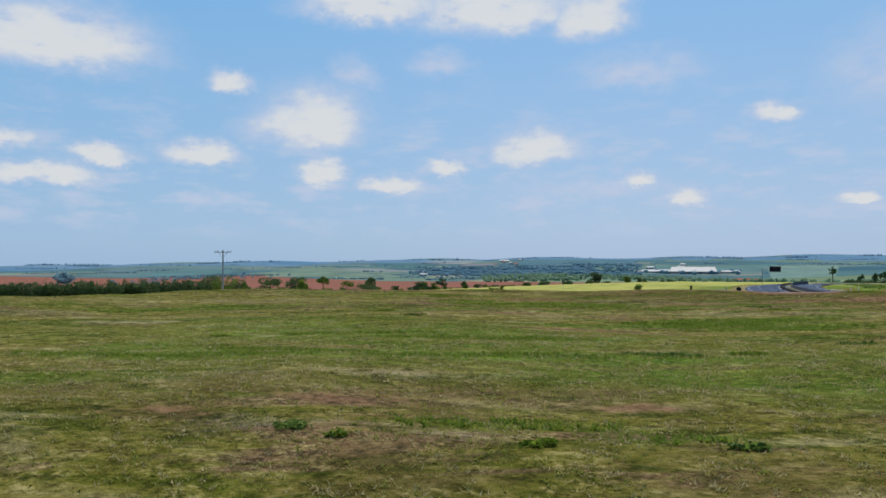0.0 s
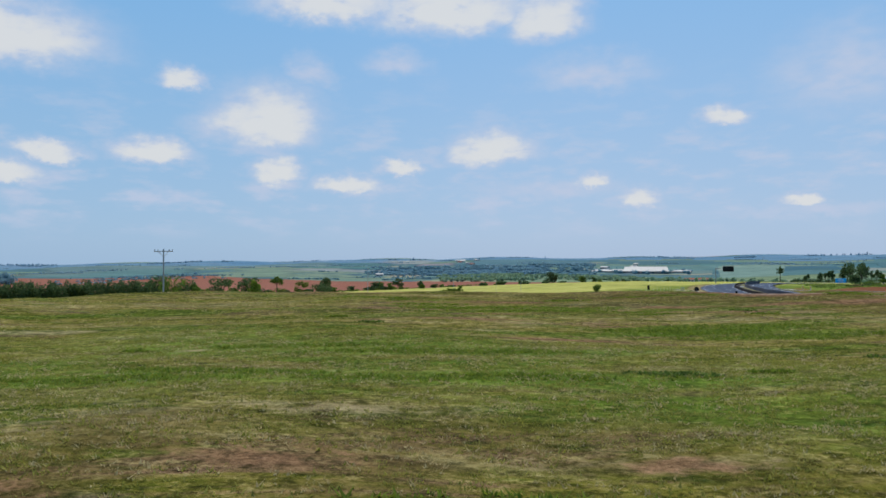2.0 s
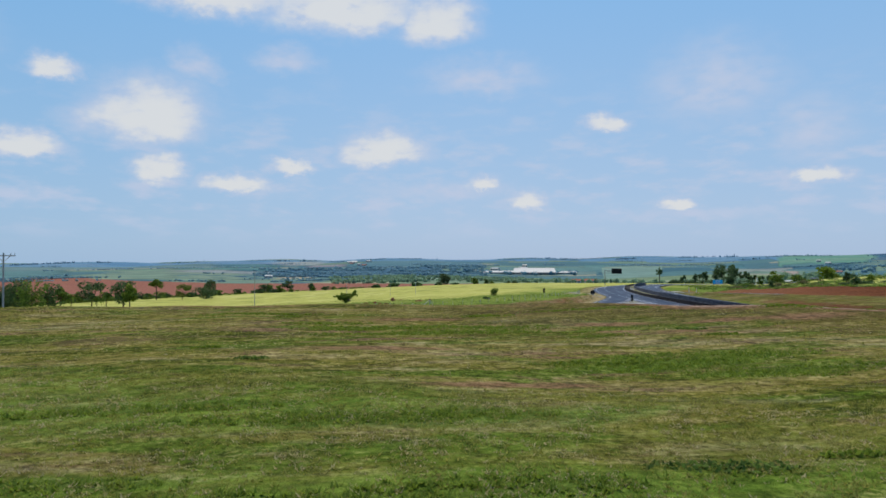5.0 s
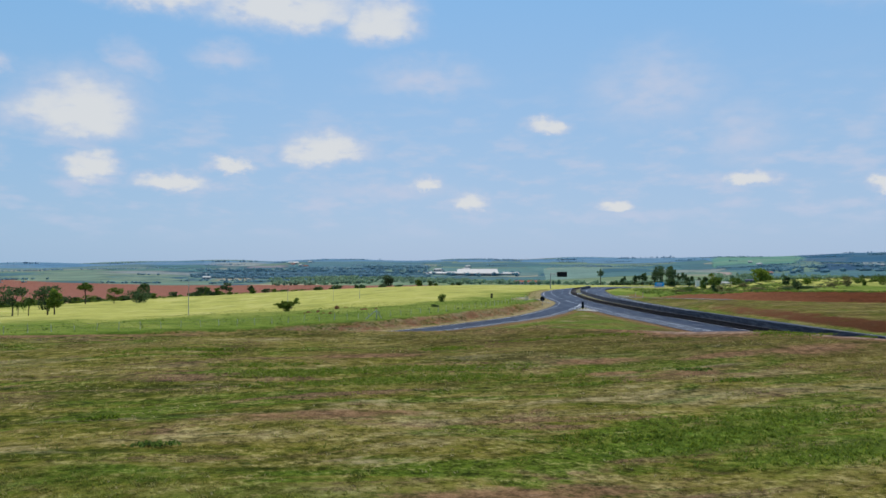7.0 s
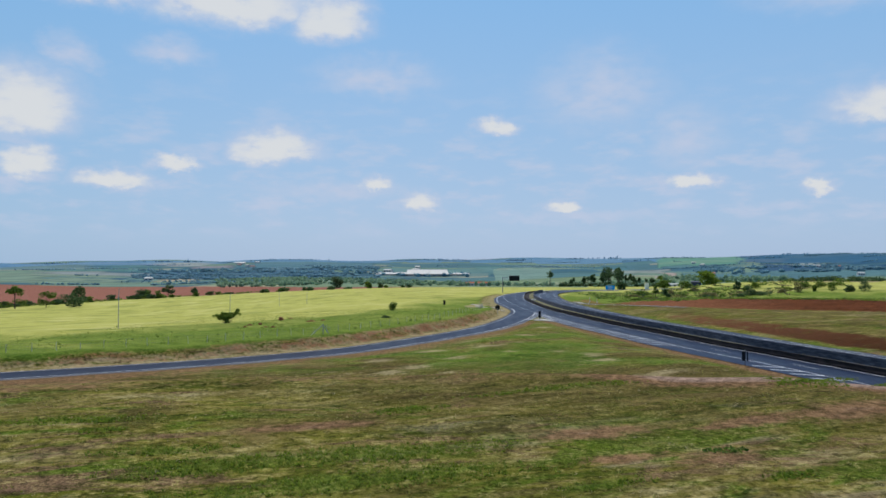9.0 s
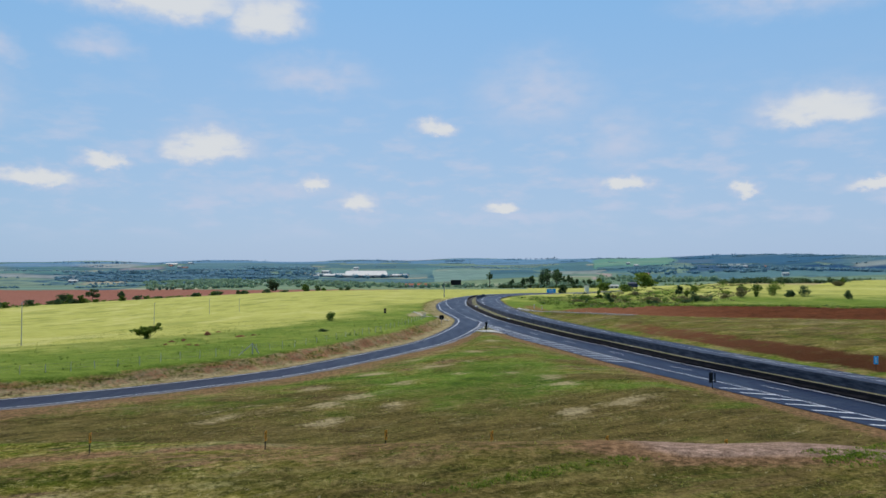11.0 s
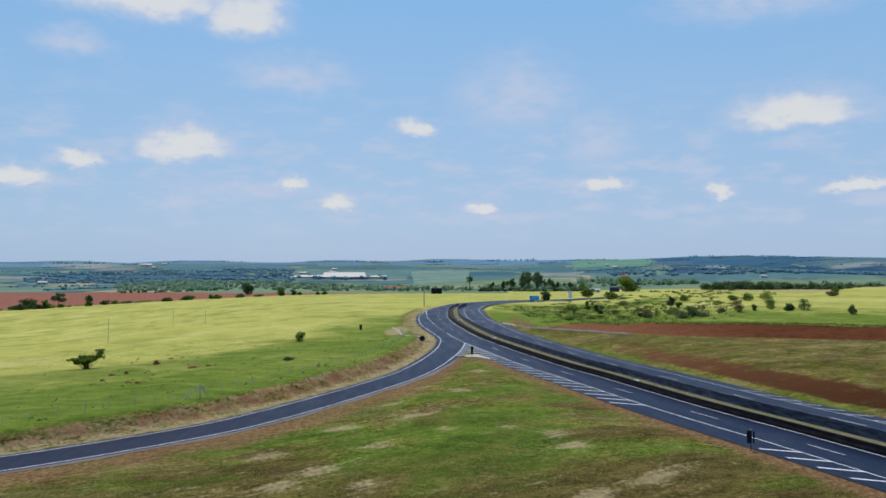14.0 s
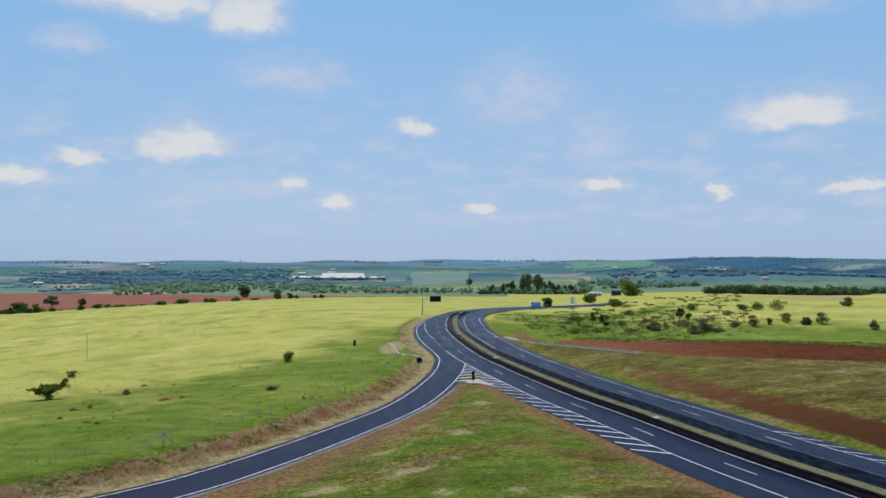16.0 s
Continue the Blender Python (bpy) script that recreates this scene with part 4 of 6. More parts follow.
nose_slab = bmesh.new()
for q in ((-1.6, 1.4), (-0.3, 4.4), (0.8, 5.2), (2.4, 3.2), (4.2, -2.0), (3.2, -2.6), (1.3, 0.2), (-0.2, 0.2)):
    nose_slab.verts.new((*q, 0.09))
nose_slab.faces.new(nose_slab.verts)
top = bmesh.ops.extrude_face_region(nose_slab, geom=nose_slab.faces[:])
for v in top["geom"]:
    if isinstance(v, bmesh.types.BMVert):
        v.co.z -= 0.6
bmesh.ops.recalc_face_normals(nose_slab, faces=nose_slab.faces[:])
me = bpy.data.meshes.new("nose_slab")
nose_slab.to_mesh(me)
nose_slab.free()


def median_grass_look(t, p):
    a, b = t.noise(p, 0.5, 6, 0.7), t.noise(p, 4.0, 5, 0.7)
    c = t.mix(t.span(b, 0.32, 0.68), (0.075, 0.075, 0.034, 1), (0.235, 0.220, 0.140, 1))
    return t.mix(t.span(a, 0.5, 0.65, 0.0, 0.8), c, (0.060, 0.078, 0.020, 1)), b, None, 0.1


M_MEDIAN = material("dry_median_grass", median_grass_look, 0.95, 0.1)
median_strip.data.materials[0] = M_MEDIAN


def pale_concrete_look(t, p):
    n = t.noise(p, 2.0, 6, 0.65)
    return t.mix(n, (0.30, 0.28, 0.25, 1), (0.48, 0.46, 0.42, 1)), n, None, 0.02


M_CONCRETE = material("pale_concrete", pale_concrete_look, 0.9, 0.2)
me.materials.append(M_CONCRETE)
structure("pavement_nose", me, "pale concrete apron at the nose of the junction")


# ---------------------------------------------------------------- helpers for things
def part(name, bm, mat, parent, label="", smooth_faces=False):
    """Links a bmesh as one mesh object under a thing or a part."""
    bmesh.ops.recalc_face_normals(bm, faces=bm.faces[:])
    me = bpy.data.meshes.new(name)
    bm.to_mesh(me)
    bm.free()
    me.materials.append(mat)
    if smooth_faces:
        me.polygons.foreach_set("use_smooth", np.ones(len(me.polygons), bool))
    ob = new(name, me)
    ob.parent = parent
    return tagged(ob, label)


def thing(name, x, y, label, category, group="", z=None, turn=0.0):
    ob = new(name)
    ob.empty_display_size = 0.2
    ob.matrix_basis = pose(x, y, zg(x, y) if z is None else z, 0, 0, turn)
    return tagged(ob, label, category, group)


def box(bm, cx, cy, cz, sx, sy, sz, bevel=0.0):
    made = bmesh.ops.create_cube(bm, size=1.0)
    for v in made["verts"]:
        v.co = Vector((cx + v.co.x * sx, cy + v.co.y * sy, cz + v.co.z * sz))
    if bevel:
        edges = list({e for v in made["verts"] for e in v.link_edges})
        bmesh.ops.bevel(bm, geom=edges, offset=bevel, segments=1, affect="EDGES")
    return bm


def rod(bm, a, b, r0, r1=None, n=8):
    a, b = Vector(a), Vector(b)
    r1 = r0 if r1 is None else r1
    q = (b - a).to_track_quat("Z", "Y").to_matrix().to_4x4()
    m = Matrix.Translation((a + b) / 2) @ q
    bmesh.ops.create_cone(bm, cap_ends=True, segments=n, radius1=r0, radius2=max(r1, 0.004), depth=(b - a).length, matrix=m)
    return bm


def plain(name, c1, c2, scale=3.0, rough=0.6, spec=0.3, metal=0.0):
    def look_of(t, p):
        n = t.noise(p, scale, 5, 0.65)
        return t.mix(t.span(n, 0.3, 0.7), (*c1, 1), (*c2, 1)), n, None, 0.005
    m = material(name, look_of, rough, spec)
    m.node_tree.nodes["Principled BSDF"].inputs["Metallic"].default_value = metal
    return m


M_SIGN_BACK = plain("dark_sign_back", (0.010, 0.011, 0.013), (0.022, 0.023, 0.026), 4, 0.75, 0.1)
M_STEEL = plain("galvanised_steel", (0.20, 0.21, 0.22), (0.32, 0.33, 0.34), 6, 0.55, 0.3, 0.4)
M_POST = plain("dark_post", (0.035, 0.028, 0.022), (0.070, 0.058, 0.045), 8, 0.85, 0.1)
M_ORANGE = plain("orange_reflective", (0.80, 0.27, 0.015), (0.92, 0.40, 0.03), 6, 0.5, 0.3)
M_BLACK = plain("black_paint", (0.010, 0.010, 0.010), (0.02, 0.02, 0.02), 6, 0.6, 0.2)
M_BLUE = plain("blue_sign", (0.015, 0.42, 0.80), (0.04, 0.50, 0.88), 3, 0.5, 0.3)
M_WHITE = plain("white_paint", (0.68, 0.68, 0.68), (0.80, 0.80, 0.79), 3, 0.6, 0.3)
M_GREY_POLE = plain("pole_concrete", (0.32, 0.32, 0.31), (0.46, 0.45, 0.44), 3, 0.9, 0.1)
M_WOOD_POST = plain("weathered_wood", (0.34, 0.33, 0.31), (0.56, 0.54, 0.50), 6, 0.9, 0.1)
M_WIRE = plain("wire", (0.12, 0.12, 0.12), (0.20, 0.20, 0.20), 6, 0.6, 0.3, 0.5)
M_BARK = plain("bark", (0.050, 0.038, 0.026), (0.120, 0.095, 0.070), 5, 0.95, 0.1)
M_RED_ROOF = plain("clay_tile_roof", (0.30, 0.10, 0.055), (0.42, 0.17, 0.10), 1, 0.9, 0.1)
M_PLASTER = plain("pale_plaster", (0.50, 0.47, 0.43), (0.62, 0.60, 0.56), 1, 0.9, 0.1)
M_SHEET = plain("white_metal_sheet", (0.38, 0.37, 0.36), (0.48, 0.47, 0.45), 0.2, 0.6, 0.3)
M_DARKSHEET = plain("navy_cladding", (0.016, 0.024, 0.060), (0.030, 0.040, 0.085), 1, 0.6, 0.3)


# ---------------------------------------------------------------- traffic signs
def round_sign(x, y):
    s = thing("traffic_sign", x, y, "dark round traffic sign seen from behind on a grey post", "traffic sign")
    bm = bmesh.new()
    rod(bm, (0, 0, -0.3), (0, 0, 2.2), 0.05)
    part("post", bm, M_STEEL, s)
    bm = bmesh.new()
    rod(bm, (0, -0.02, 2.35), (0, 0.02, 2.35), 0.72, 0.72, 28)
    part("disc", bm, M_SIGN_BACK, s)
    bm = bmesh.new()
    box(bm, 0, -0.05, 2.55, 0.9, 0.04, 0.06), box(bm, 0, -0.05, 2.1, 0.9, 0.04, 0.06)
    part("clamp", bm, M_SIGN_BACK, s)
    return s


round_sign(-11.0, 20.2)


def object_marker(x, y, label, wide, tall, foot, double, turn=0):
    s = thing("object_marker", x, y, label, "traffic sign", turn=turn)
    bm = bmesh.new()
    rod(bm, (0, 0.04, -0.3), (0, 0.04, foot + tall * 0.95), 0.055)
    part("post", bm, M_POST, s)
    if double:
        for k in (0, 1):
            bm = bmesh.new()
            box(bm, 0, 0, foot + tall * (0.25 + 0.5 * k), wide, 0.035, tall * 0.48, 0.012)
            part("panel", bm, M_SIGN_BACK, s)
    else:
        bm = bmesh.new()
        box(bm, -wide * 0.2, 0, foot + tall / 2, wide * 0.6, 0.035, tall, 0.012)
        part("panel", bm, M_SIGN_BACK, s)
        bm = bmesh.new()
        box(bm, wide * 0.36, 0.01, foot + tall * 0.47, wide * 0.22, 0.035, tall * 0.94, 0.01)
        part("panel", bm, M_SIGN_BACK, s)
        bm = bmesh.new()
        box(bm, -0.02, 0.02, foot + tall + 0.12, 0.14, 0.05, 0.16, 0.03)
        part("reflector", bm, M_WHITE, s, "small pale reflector")
    return s


object_marker(0.1, 0.3, "tall black object marker standing in the junction nose", 0.62, 1.85, 0.75, True)
object_marker(25.05, -84.2, "black twin-panel marker post beside the hatched shoulder", 0.95, 1.45, 0.85, False)
object_marker(-30.0, 72.0, "small black marker sign out in the pasture", 0.85, 1.7, 0.35, True)


def place_sign(x, y, wide, tall, foot, label, turn):
    s = thing("road_sign", x, y, label, "road sign", turn=turn)
    bm = bmesh.new()
    rod(bm, (0, 0.05, -0.3), (0, 0.05, foot + tall), 0.05)
    part("post", bm, M_POST, s)
    bm = bmesh.new()
    box(bm, 0, 0, foot + tall / 2, wide, 0.03, tall, 0.01)
    panel = part("panel", bm, M_BLUE, s, "bright blue panel")
    for k, wd in ((0.74, 0.5), (0.48, 0.62), (0.24, 0.42)):
        bm = bmesh.new()
        box(bm, 0, -0.022, foot + tall * k, wide * wd, 0.008, tall * 0.10)
        part("bar", bm, M_WHITE, panel, "white bar of lettering")
    return s


place_sign(57.2, -70.0, 0.66, 1.25, 1.1, "blue kilometre sign on a post beside the red cutting", -18)
place_sign(75.5, 345.0, 6.6, 2.9, 0.7, "large blue direction sign beside the distant bend", -10)


def chevron_sign(x, y, turn):
    s = thing("chevron_sign", x, y, "orange and black chevron marker on a dark post", "traffic sign", "chevron signs along the curve", turn=turn)
    bm = bmesh.new()
    box(bm, 0, 0.03, 0.45, 0.09, 0.07, 1.6)
    part("post", bm, M_POST, s)
    bm = bmesh.new()
    box(bm, 0, -0.02, 1.38, 0.50, 0.03, 0.92, 0.02)
    panel = part("panel", bm, M_ORANGE, s, "orange reflective panel")
    bm = bmesh.new()
    for sgn in (1, -1):
        vs = [bm.verts.new(q) for q in ((-0.19, -0.04, 1.38 + sgn * 0.32), (-0.08, -0.04, 1.38 + sgn * 0.32), (0.17, -0.04, 1.38), (0.04, -0.04, 1.38))]
        bm.faces.new(vs if sgn > 0 else vs[::-1])
    part("arrow", bm, M_BLACK, panel, "black arrow")
    return s


first = chevron_sign(-18.9, -116.3, 64)
for x, y, turn in ((-46.3, -117.2, 92), (-30.2, -116.6, 80), (-8.9, -117.2, 58), (1.5, -119.2, 50), (11.5, -121.6, 42), (19.6, -126.4, 34)):
    copy_thing(first, pose(x, y, zg(x, y), 0, 0, turn))


def delineator(x, y):
    s = thing("road_stud", x, y, "small white reflective stud on the edge line", "road stud", "studs along the curve", z=0.12)
    bm = bmesh.new()
    box(bm, 0, 0, 0.05, 0.15, 0.13, 0.10, 0.02)
    part("stud", bm, M_WHITE, s)
    return s


stud = delineator(-28.5, -116.9)
for k in range(7):
    q = LOOP[int(40 + 6 * k)]
    copy_thing(stud, pose(q[0], q[1], 0.14))


# ---------------------------------------------------------------- message sign
def message_sign(x, y):
    g = zg(x, y)
    s = thing("message_sign", x, y, "dark electronic message sign on a tall cantilever pole", "road sign", turn=0)
    bm = bmesh.new()
    rod(bm, (0, 0, -0.5), (0, 0, 9.2), 0.28, 0.2, 12)
    part("pole", bm, M_STEEL, s)
    bm = bmesh.new()
    rod(bm, (0, 0, 8.9), (4.2, 0, 8.9), 0.14), rod(bm, (0, 0, 8.1), (4.2, 0, 8.1), 0.12), rod(bm, (2.0, 0, 8.1), (2.0, 0, 8.9), 0.08)
    part("arm", bm, M_STEEL, s)
    bm = bmesh.new()
    box(bm, 6.9, 0, 8.5, 6.0, 0.7, 3.0, 0.1)
    cab = part("cabinet", bm, M_BLACK, s, "black display cabinet")
    for k in range(3):
        bm = bmesh.new()
        box(bm, 6.9, -0.4, 9.25 - 0.75 * k, 5.4, 0.06, 0.5, 0.02)
        part("display_row", bm, M_SIGN_BACK, cab)
    bm = bmesh.new()
    box(bm, 6.9, -0.05, 10.1, 6.3, 1.0, 0.12)
    part("hood", bm, M_STEEL, cab, "grey hood")
    return s


message_sign(-5.4, 235.0)


# ---------------------------------------------------------------- poles and wires
def utility_pole(x, y, tall, label, arms=True, lean=0.0, group="", turn=0):
    s = thing("utility_pole", x, y, label, "utility pole", group, turn=turn)
    bm = bmesh.new()
    rod(bm, (0, 0, -0.5), (lean, 0, tall), 0.14 if arms else 0.10, 0.10 if arms else 0.07, 10)
    part("pole", bm, M_GREY_POLE, s)
    if arms:
        bm = bmesh.new()
        box(bm, 0, 0, tall - 0.35, 2.5, 0.12, 0.12, 0.01)
        rod(bm, (-0.7, 0, tall - 0.4), (0, 0, tall - 1.1), 0.03), rod(bm, (0.7, 0, tall - 0.4), (0, 0, tall - 1.1), 0.03)
        arm = part("crossarm", bm, M_WOOD_POST, s)
        for k in (-1.15, -0.75, 0.75, 1.15):
            bm = bmesh.new()
            rod(bm, (k, 0, tall - 0.29), (k, 0, tall - 0.05), 0.045, 0.03)
            part("insulator", bm, M_POST, arm)
    else:
        bm = bmesh.new()
        rod(bm, (lean, 0, tall - 0.15), (lean + 0.7, 0, tall + 0.15), 0.05, 0.03)
        part("bracket", bm, M_GREY_POLE, s)
    return s


utility_pole(-78.4, -139.9, 13.2 - zg(-78.4, -139.9), "grey concrete utility pole with a wooden crossarm", turn=41)
PG = "poles across the pasture"
for x, y, tall in ((-104.2, -23.8, 9.6), (-112.4, 75.8, 7.5), (-115.3, 151.1, 7.0), (-102.8, 155.5, 6.0)):
    utility_pole(x, y, tall, "slim grey concrete pole standing in the pasture", False, 0.1, PG)


# ---------------------------------------------------------------- fence
fence = thing("fence", -45.6, -58.5, "old post and wire fence along the pasture edge", "fence", z=0.0)
fence.matrix_basis = Matrix.Identity(4)
rnd = random.Random(4)
fence_line = shifted(RAMP, -9.6)
k0, k1 = upto(RAMP, -112, 60)
fence_pts = []
bm = bmesh.new()
rod(bm, (0, 0, -0.3), (0, 0, 1.35), 0.045, 0.042, 6)
post_ob = None
for i, k in enumerate(np.arange(k0, k1, 1.75)):
    x, y = np.interp(k, np.arange(len(fence_line)), fence_line[:, 0]), np.interp(k, np.arange(len(fence_line)), fence_line[:, 1])
    z = zg(x, y)
    fence_pts.append((x, y, z))
    if post_ob is None:
        post_ob = part("post", bm, M_WOOD_POST, fence)
    else:
        o = new("post", post_ob.data)
        o.parent = fence
        post_ob = o
    post_ob.matrix_basis = pose(x, y, z, rnd.uniform(-4, 4), rnd.uniform(-4, 4), rnd.uniform(0, 90)) @ Matrix.Diagonal((1, 1, rnd.uniform(0.85, 1.1), 1))
for h in (0.45, 0.85, 1.25):
    cu = bpy.data.curves.new("fence_wire", "CURVE")
    cu.dimensions, cu.bevel_depth = "3D", 0.008
    sp_ = cu.splines.new("POLY")
    sp_.points.add(len(fence_pts) - 1)
    for q, (x, y, z) in zip(sp_.points, fence_pts):
        q.co = (x, y, z + h, 1)
    cu.materials.append(M_WIRE)
    piece("wire", cu, fence)
# straining assembly with two stays
bx, by = -45.6, -57.5
bz = zg(bx, by)
bm = bmesh.new()
rod(bm, (bx, by, bz - 0.4), (bx, by, bz + 2.0), 0.09, 0.08)
part("strainer_post", bm, M_WOOD_POST, fence)
for ex, ey in ((-2.1, -1.7), (1.0, 0.8)):
    bm = bmesh.new()
    rod(bm, (bx + ex, by + ey, zg(bx + ex, by + ey) - 0.1), (bx, by, bz + 1.8), 0.08, 0.07)
    part("stay", bm, M_WOOD_POST, fence)


# ---------------------------------------------------------------- small concrete works
def drain_cover(x, y):
    s = thing("drain_cover", x, y, "white concrete drain cover in the median grass", "drain cover", "median drain covers", z=road_z(MEDIAN)[0] + 0.24, turn=20)
    bm = bmesh.new()
    box(bm, 0, 0, 0.12, 1.5, 0.9, 0.3, 0.05)
    part("slab", bm, M_WHITE, s)
    bm = bmesh.new()
    box(bm, 0, 0, 0.29, 0.9, 0.5, 0.06, 0.02)
    part("lid", bm, M_CONCRETE, s)


for y in (-36.6, 38.4, 105.0):
    k = int(np.argmin(np.abs(MEDIAN[:, 1] - y)))
    q = shifted(MEDIAN, 2.6)[k]
    drain_cover(q[0], q[1])


def warning_post(x, y):
    s = thing("warning_post", x, y, "short white post with an orange band by the exit", "traffic post", "posts at the exit")
    bm = bmesh.new()
    rod(bm, (0, 0, -0.2), (0, 0, 1.5), 0.16, 0.14, 10)
    part("post", bm, M_WHITE, s)
    bm = bmesh.new()
    rod(bm, (0, 0, 0.8), (0, 0, 1.15), 0.175, 0.165, 10)
    part("band", bm, M_ORANGE, s, "orange band")
    return s


wp = warning_post(27.6, 104.0)
copy_thing(wp, pose(29.6, 97.0, zg(29.6, 97.0)))
box_house = thing("roadside_kiosk", 118, 420, "small white kiosk standing beside the distant road", "kiosk")
bm = bmesh.new()
box(bm, 0, 0, 2.3, 3.0, 3.0, 5.0, 0.1)
part("body", bm, M_WHITE, box_house)
bm = bmesh.new()
box(bm, 0, 0, 4.95, 3.4, 3.4, 0.3, 0.05)
part("roof", bm, M_CONCRETE, box_house)


def gully(points, label):
    line = spline(points, 0.8)
    z = height(line[:, 0], line[:, 1])
    prof = ((-0.55, 0.10), (-0.42, 0.10), (-0.25, -0.12), (0.25, -0.12), (0.42, 0.10), (0.55, 0.10))
    P = np.stack([shifted(line, o) for o, _ in prof], 1)
    Z = np.stack([z + h + 0.06 for _, h in prof], 1)
    me = mesh_grid("drain_channel", P[..., 0], P[..., 1], Z, M_CONCRETE)
    return tagged(new("drain_channel", me), label, "drain channel")


gully([(-8.4, 38), (-12.5, 40), (-16.2, 46), (-17.5, 56), (-18.2, 70), (-20.5, 84)], "pale concrete drain channel winding through the verge")


# ---------------------------------------------------------------- vegetation
def leaf_material(name, dark, light, tip):
    def look_of(t, p):
        geo = t.n("ShaderNodeNewGeometry")
        rnd_ = geo.outputs["Random Per Island"]
        c = t.mix(rnd_, (*dark, 1), (*light, 1))
        return t.mix(t.span(t.noise(p, 0.8, 4), 0.5, 0.75, 0.0, 0.6), c, (*tip, 1))
    m = material(name, look_of, 0.8, 0.12)
    t = m.node_tree
    b, out = t.nodes["Principled BSDF"], t.nodes["Material Output"]
    thin, mix = t.nodes.new("ShaderNodeBsdfTranslucent"), t.nodes.new("ShaderNodeMixShader")
    mix.inputs[0].default_value = 0.5
    t.links.new(b.inputs["Base Color"].links[0].from_socket, thin.inputs[0])
    t.links.new(b.outputs[0], mix.inputs[1]), t.links.new(thin.outputs[0], mix.inputs[2])
    t.links.new(mix.outputs[0], out.inputs[0])
    return m


M_LEAF = leaf_material("leaves", (0.048, 0.088, 0.018), (0.170, 0.250, 0.045), (0.200, 0.260, 0.060))
M_LEAF_DARK = leaf_material("dark_leaves", (0.034, 0.066, 0.030), (0.115, 0.175, 0.068), (0.140, 0.190, 0.080))
M_LEAF_FRESH = leaf_material("fresh_leaves", (0.070, 0.120, 0.014), (0.210, 0.290, 0.045), (0.250, 0.300, 0.070))
M_LEAF_DRY = leaf_material("dry_scrub", (0.110, 0.105, 0.045), (0.230, 0.215, 0.095), (0.270, 0.240, 0.120))
# far foliage: the haze of distance is mixed into these paler, bluer leaves
M_HAZED = leaf_material("far_canopy", (0.120, 0.215, 0.150), (0.330, 0.450, 0.270), (0.380, 0.480, 0.290))
M_HAZED_DARK = leaf_material("far_dark_canopy", (0.110, 0.230, 0.300), (0.240, 0.400, 0.450), (0.260, 0.410, 0.450))
M_HAZED_PALE = leaf_material("distant_canopy", (0.240, 0.370, 0.460), (0.350, 0.490, 0.570), (0.360, 0.500, 0.570))


def leaf_cloud(rs, lobes, count, size):
    """Small bent leaf blades scattered through the lobes: (x, y, z, rx, ry, rz). Returns vertices and faces."""
    lobes = np.array(lobes, float)
    vol = lobes[:, 3] * lobes[:, 4] * lobes[:, 5]
    which = rs.choice(len(lobes), count, p=vol / vol.sum())
    d = rs.normal(size=(count, 3))
    d /= np.linalg.norm(d, axis=1)[:, None]
    r = rs.uniform(0.35, 1.0, count) ** 0.5
    r *= 1 + 0.25 * rs.normal(size=count) * (rs.uniform(size=count) < 0.3)
    c = lobes[which, :3] + d * r[:, None] * lobes[which, 3:]
    u = rs.normal(size=(count, 3))
    u /= np.linalg.norm(u, axis=1)[:, None]
    v = np.cross(u, rs.normal(size=(count, 3)))
    v /= np.linalg.norm(v, axis=1)[:, None]
    s = size * rs.uniform(0.5, 1.35, count)[:, None]
    P = np.stack([c - u * s, c + v * s * 0.55, c + u * s, c - v * s * 0.55], 1)
    return P.reshape(-1, 3), np.arange(count * 4).reshape(-1, 4)


def quick_mesh(name, verts, faces, mat):
    me = bpy.data.meshes.new(name)
    me.vertices.add(len(verts))
    me.vertices.foreach_set("co", np.asarray(verts, np.float32).ravel())
    n = faces.shape[1]
    me.loops.add(faces.size)
    me.loops.foreach_set("vertex_index", faces.astype(np.int32).ravel())
    me.polygons.add(len(faces))
    me.polygons.foreach_set("loop_start", np.arange(0, faces.size, n, dtype=np.int32))
    me.update(calc_edges=True)
    me.materials.append(mat)
    return me


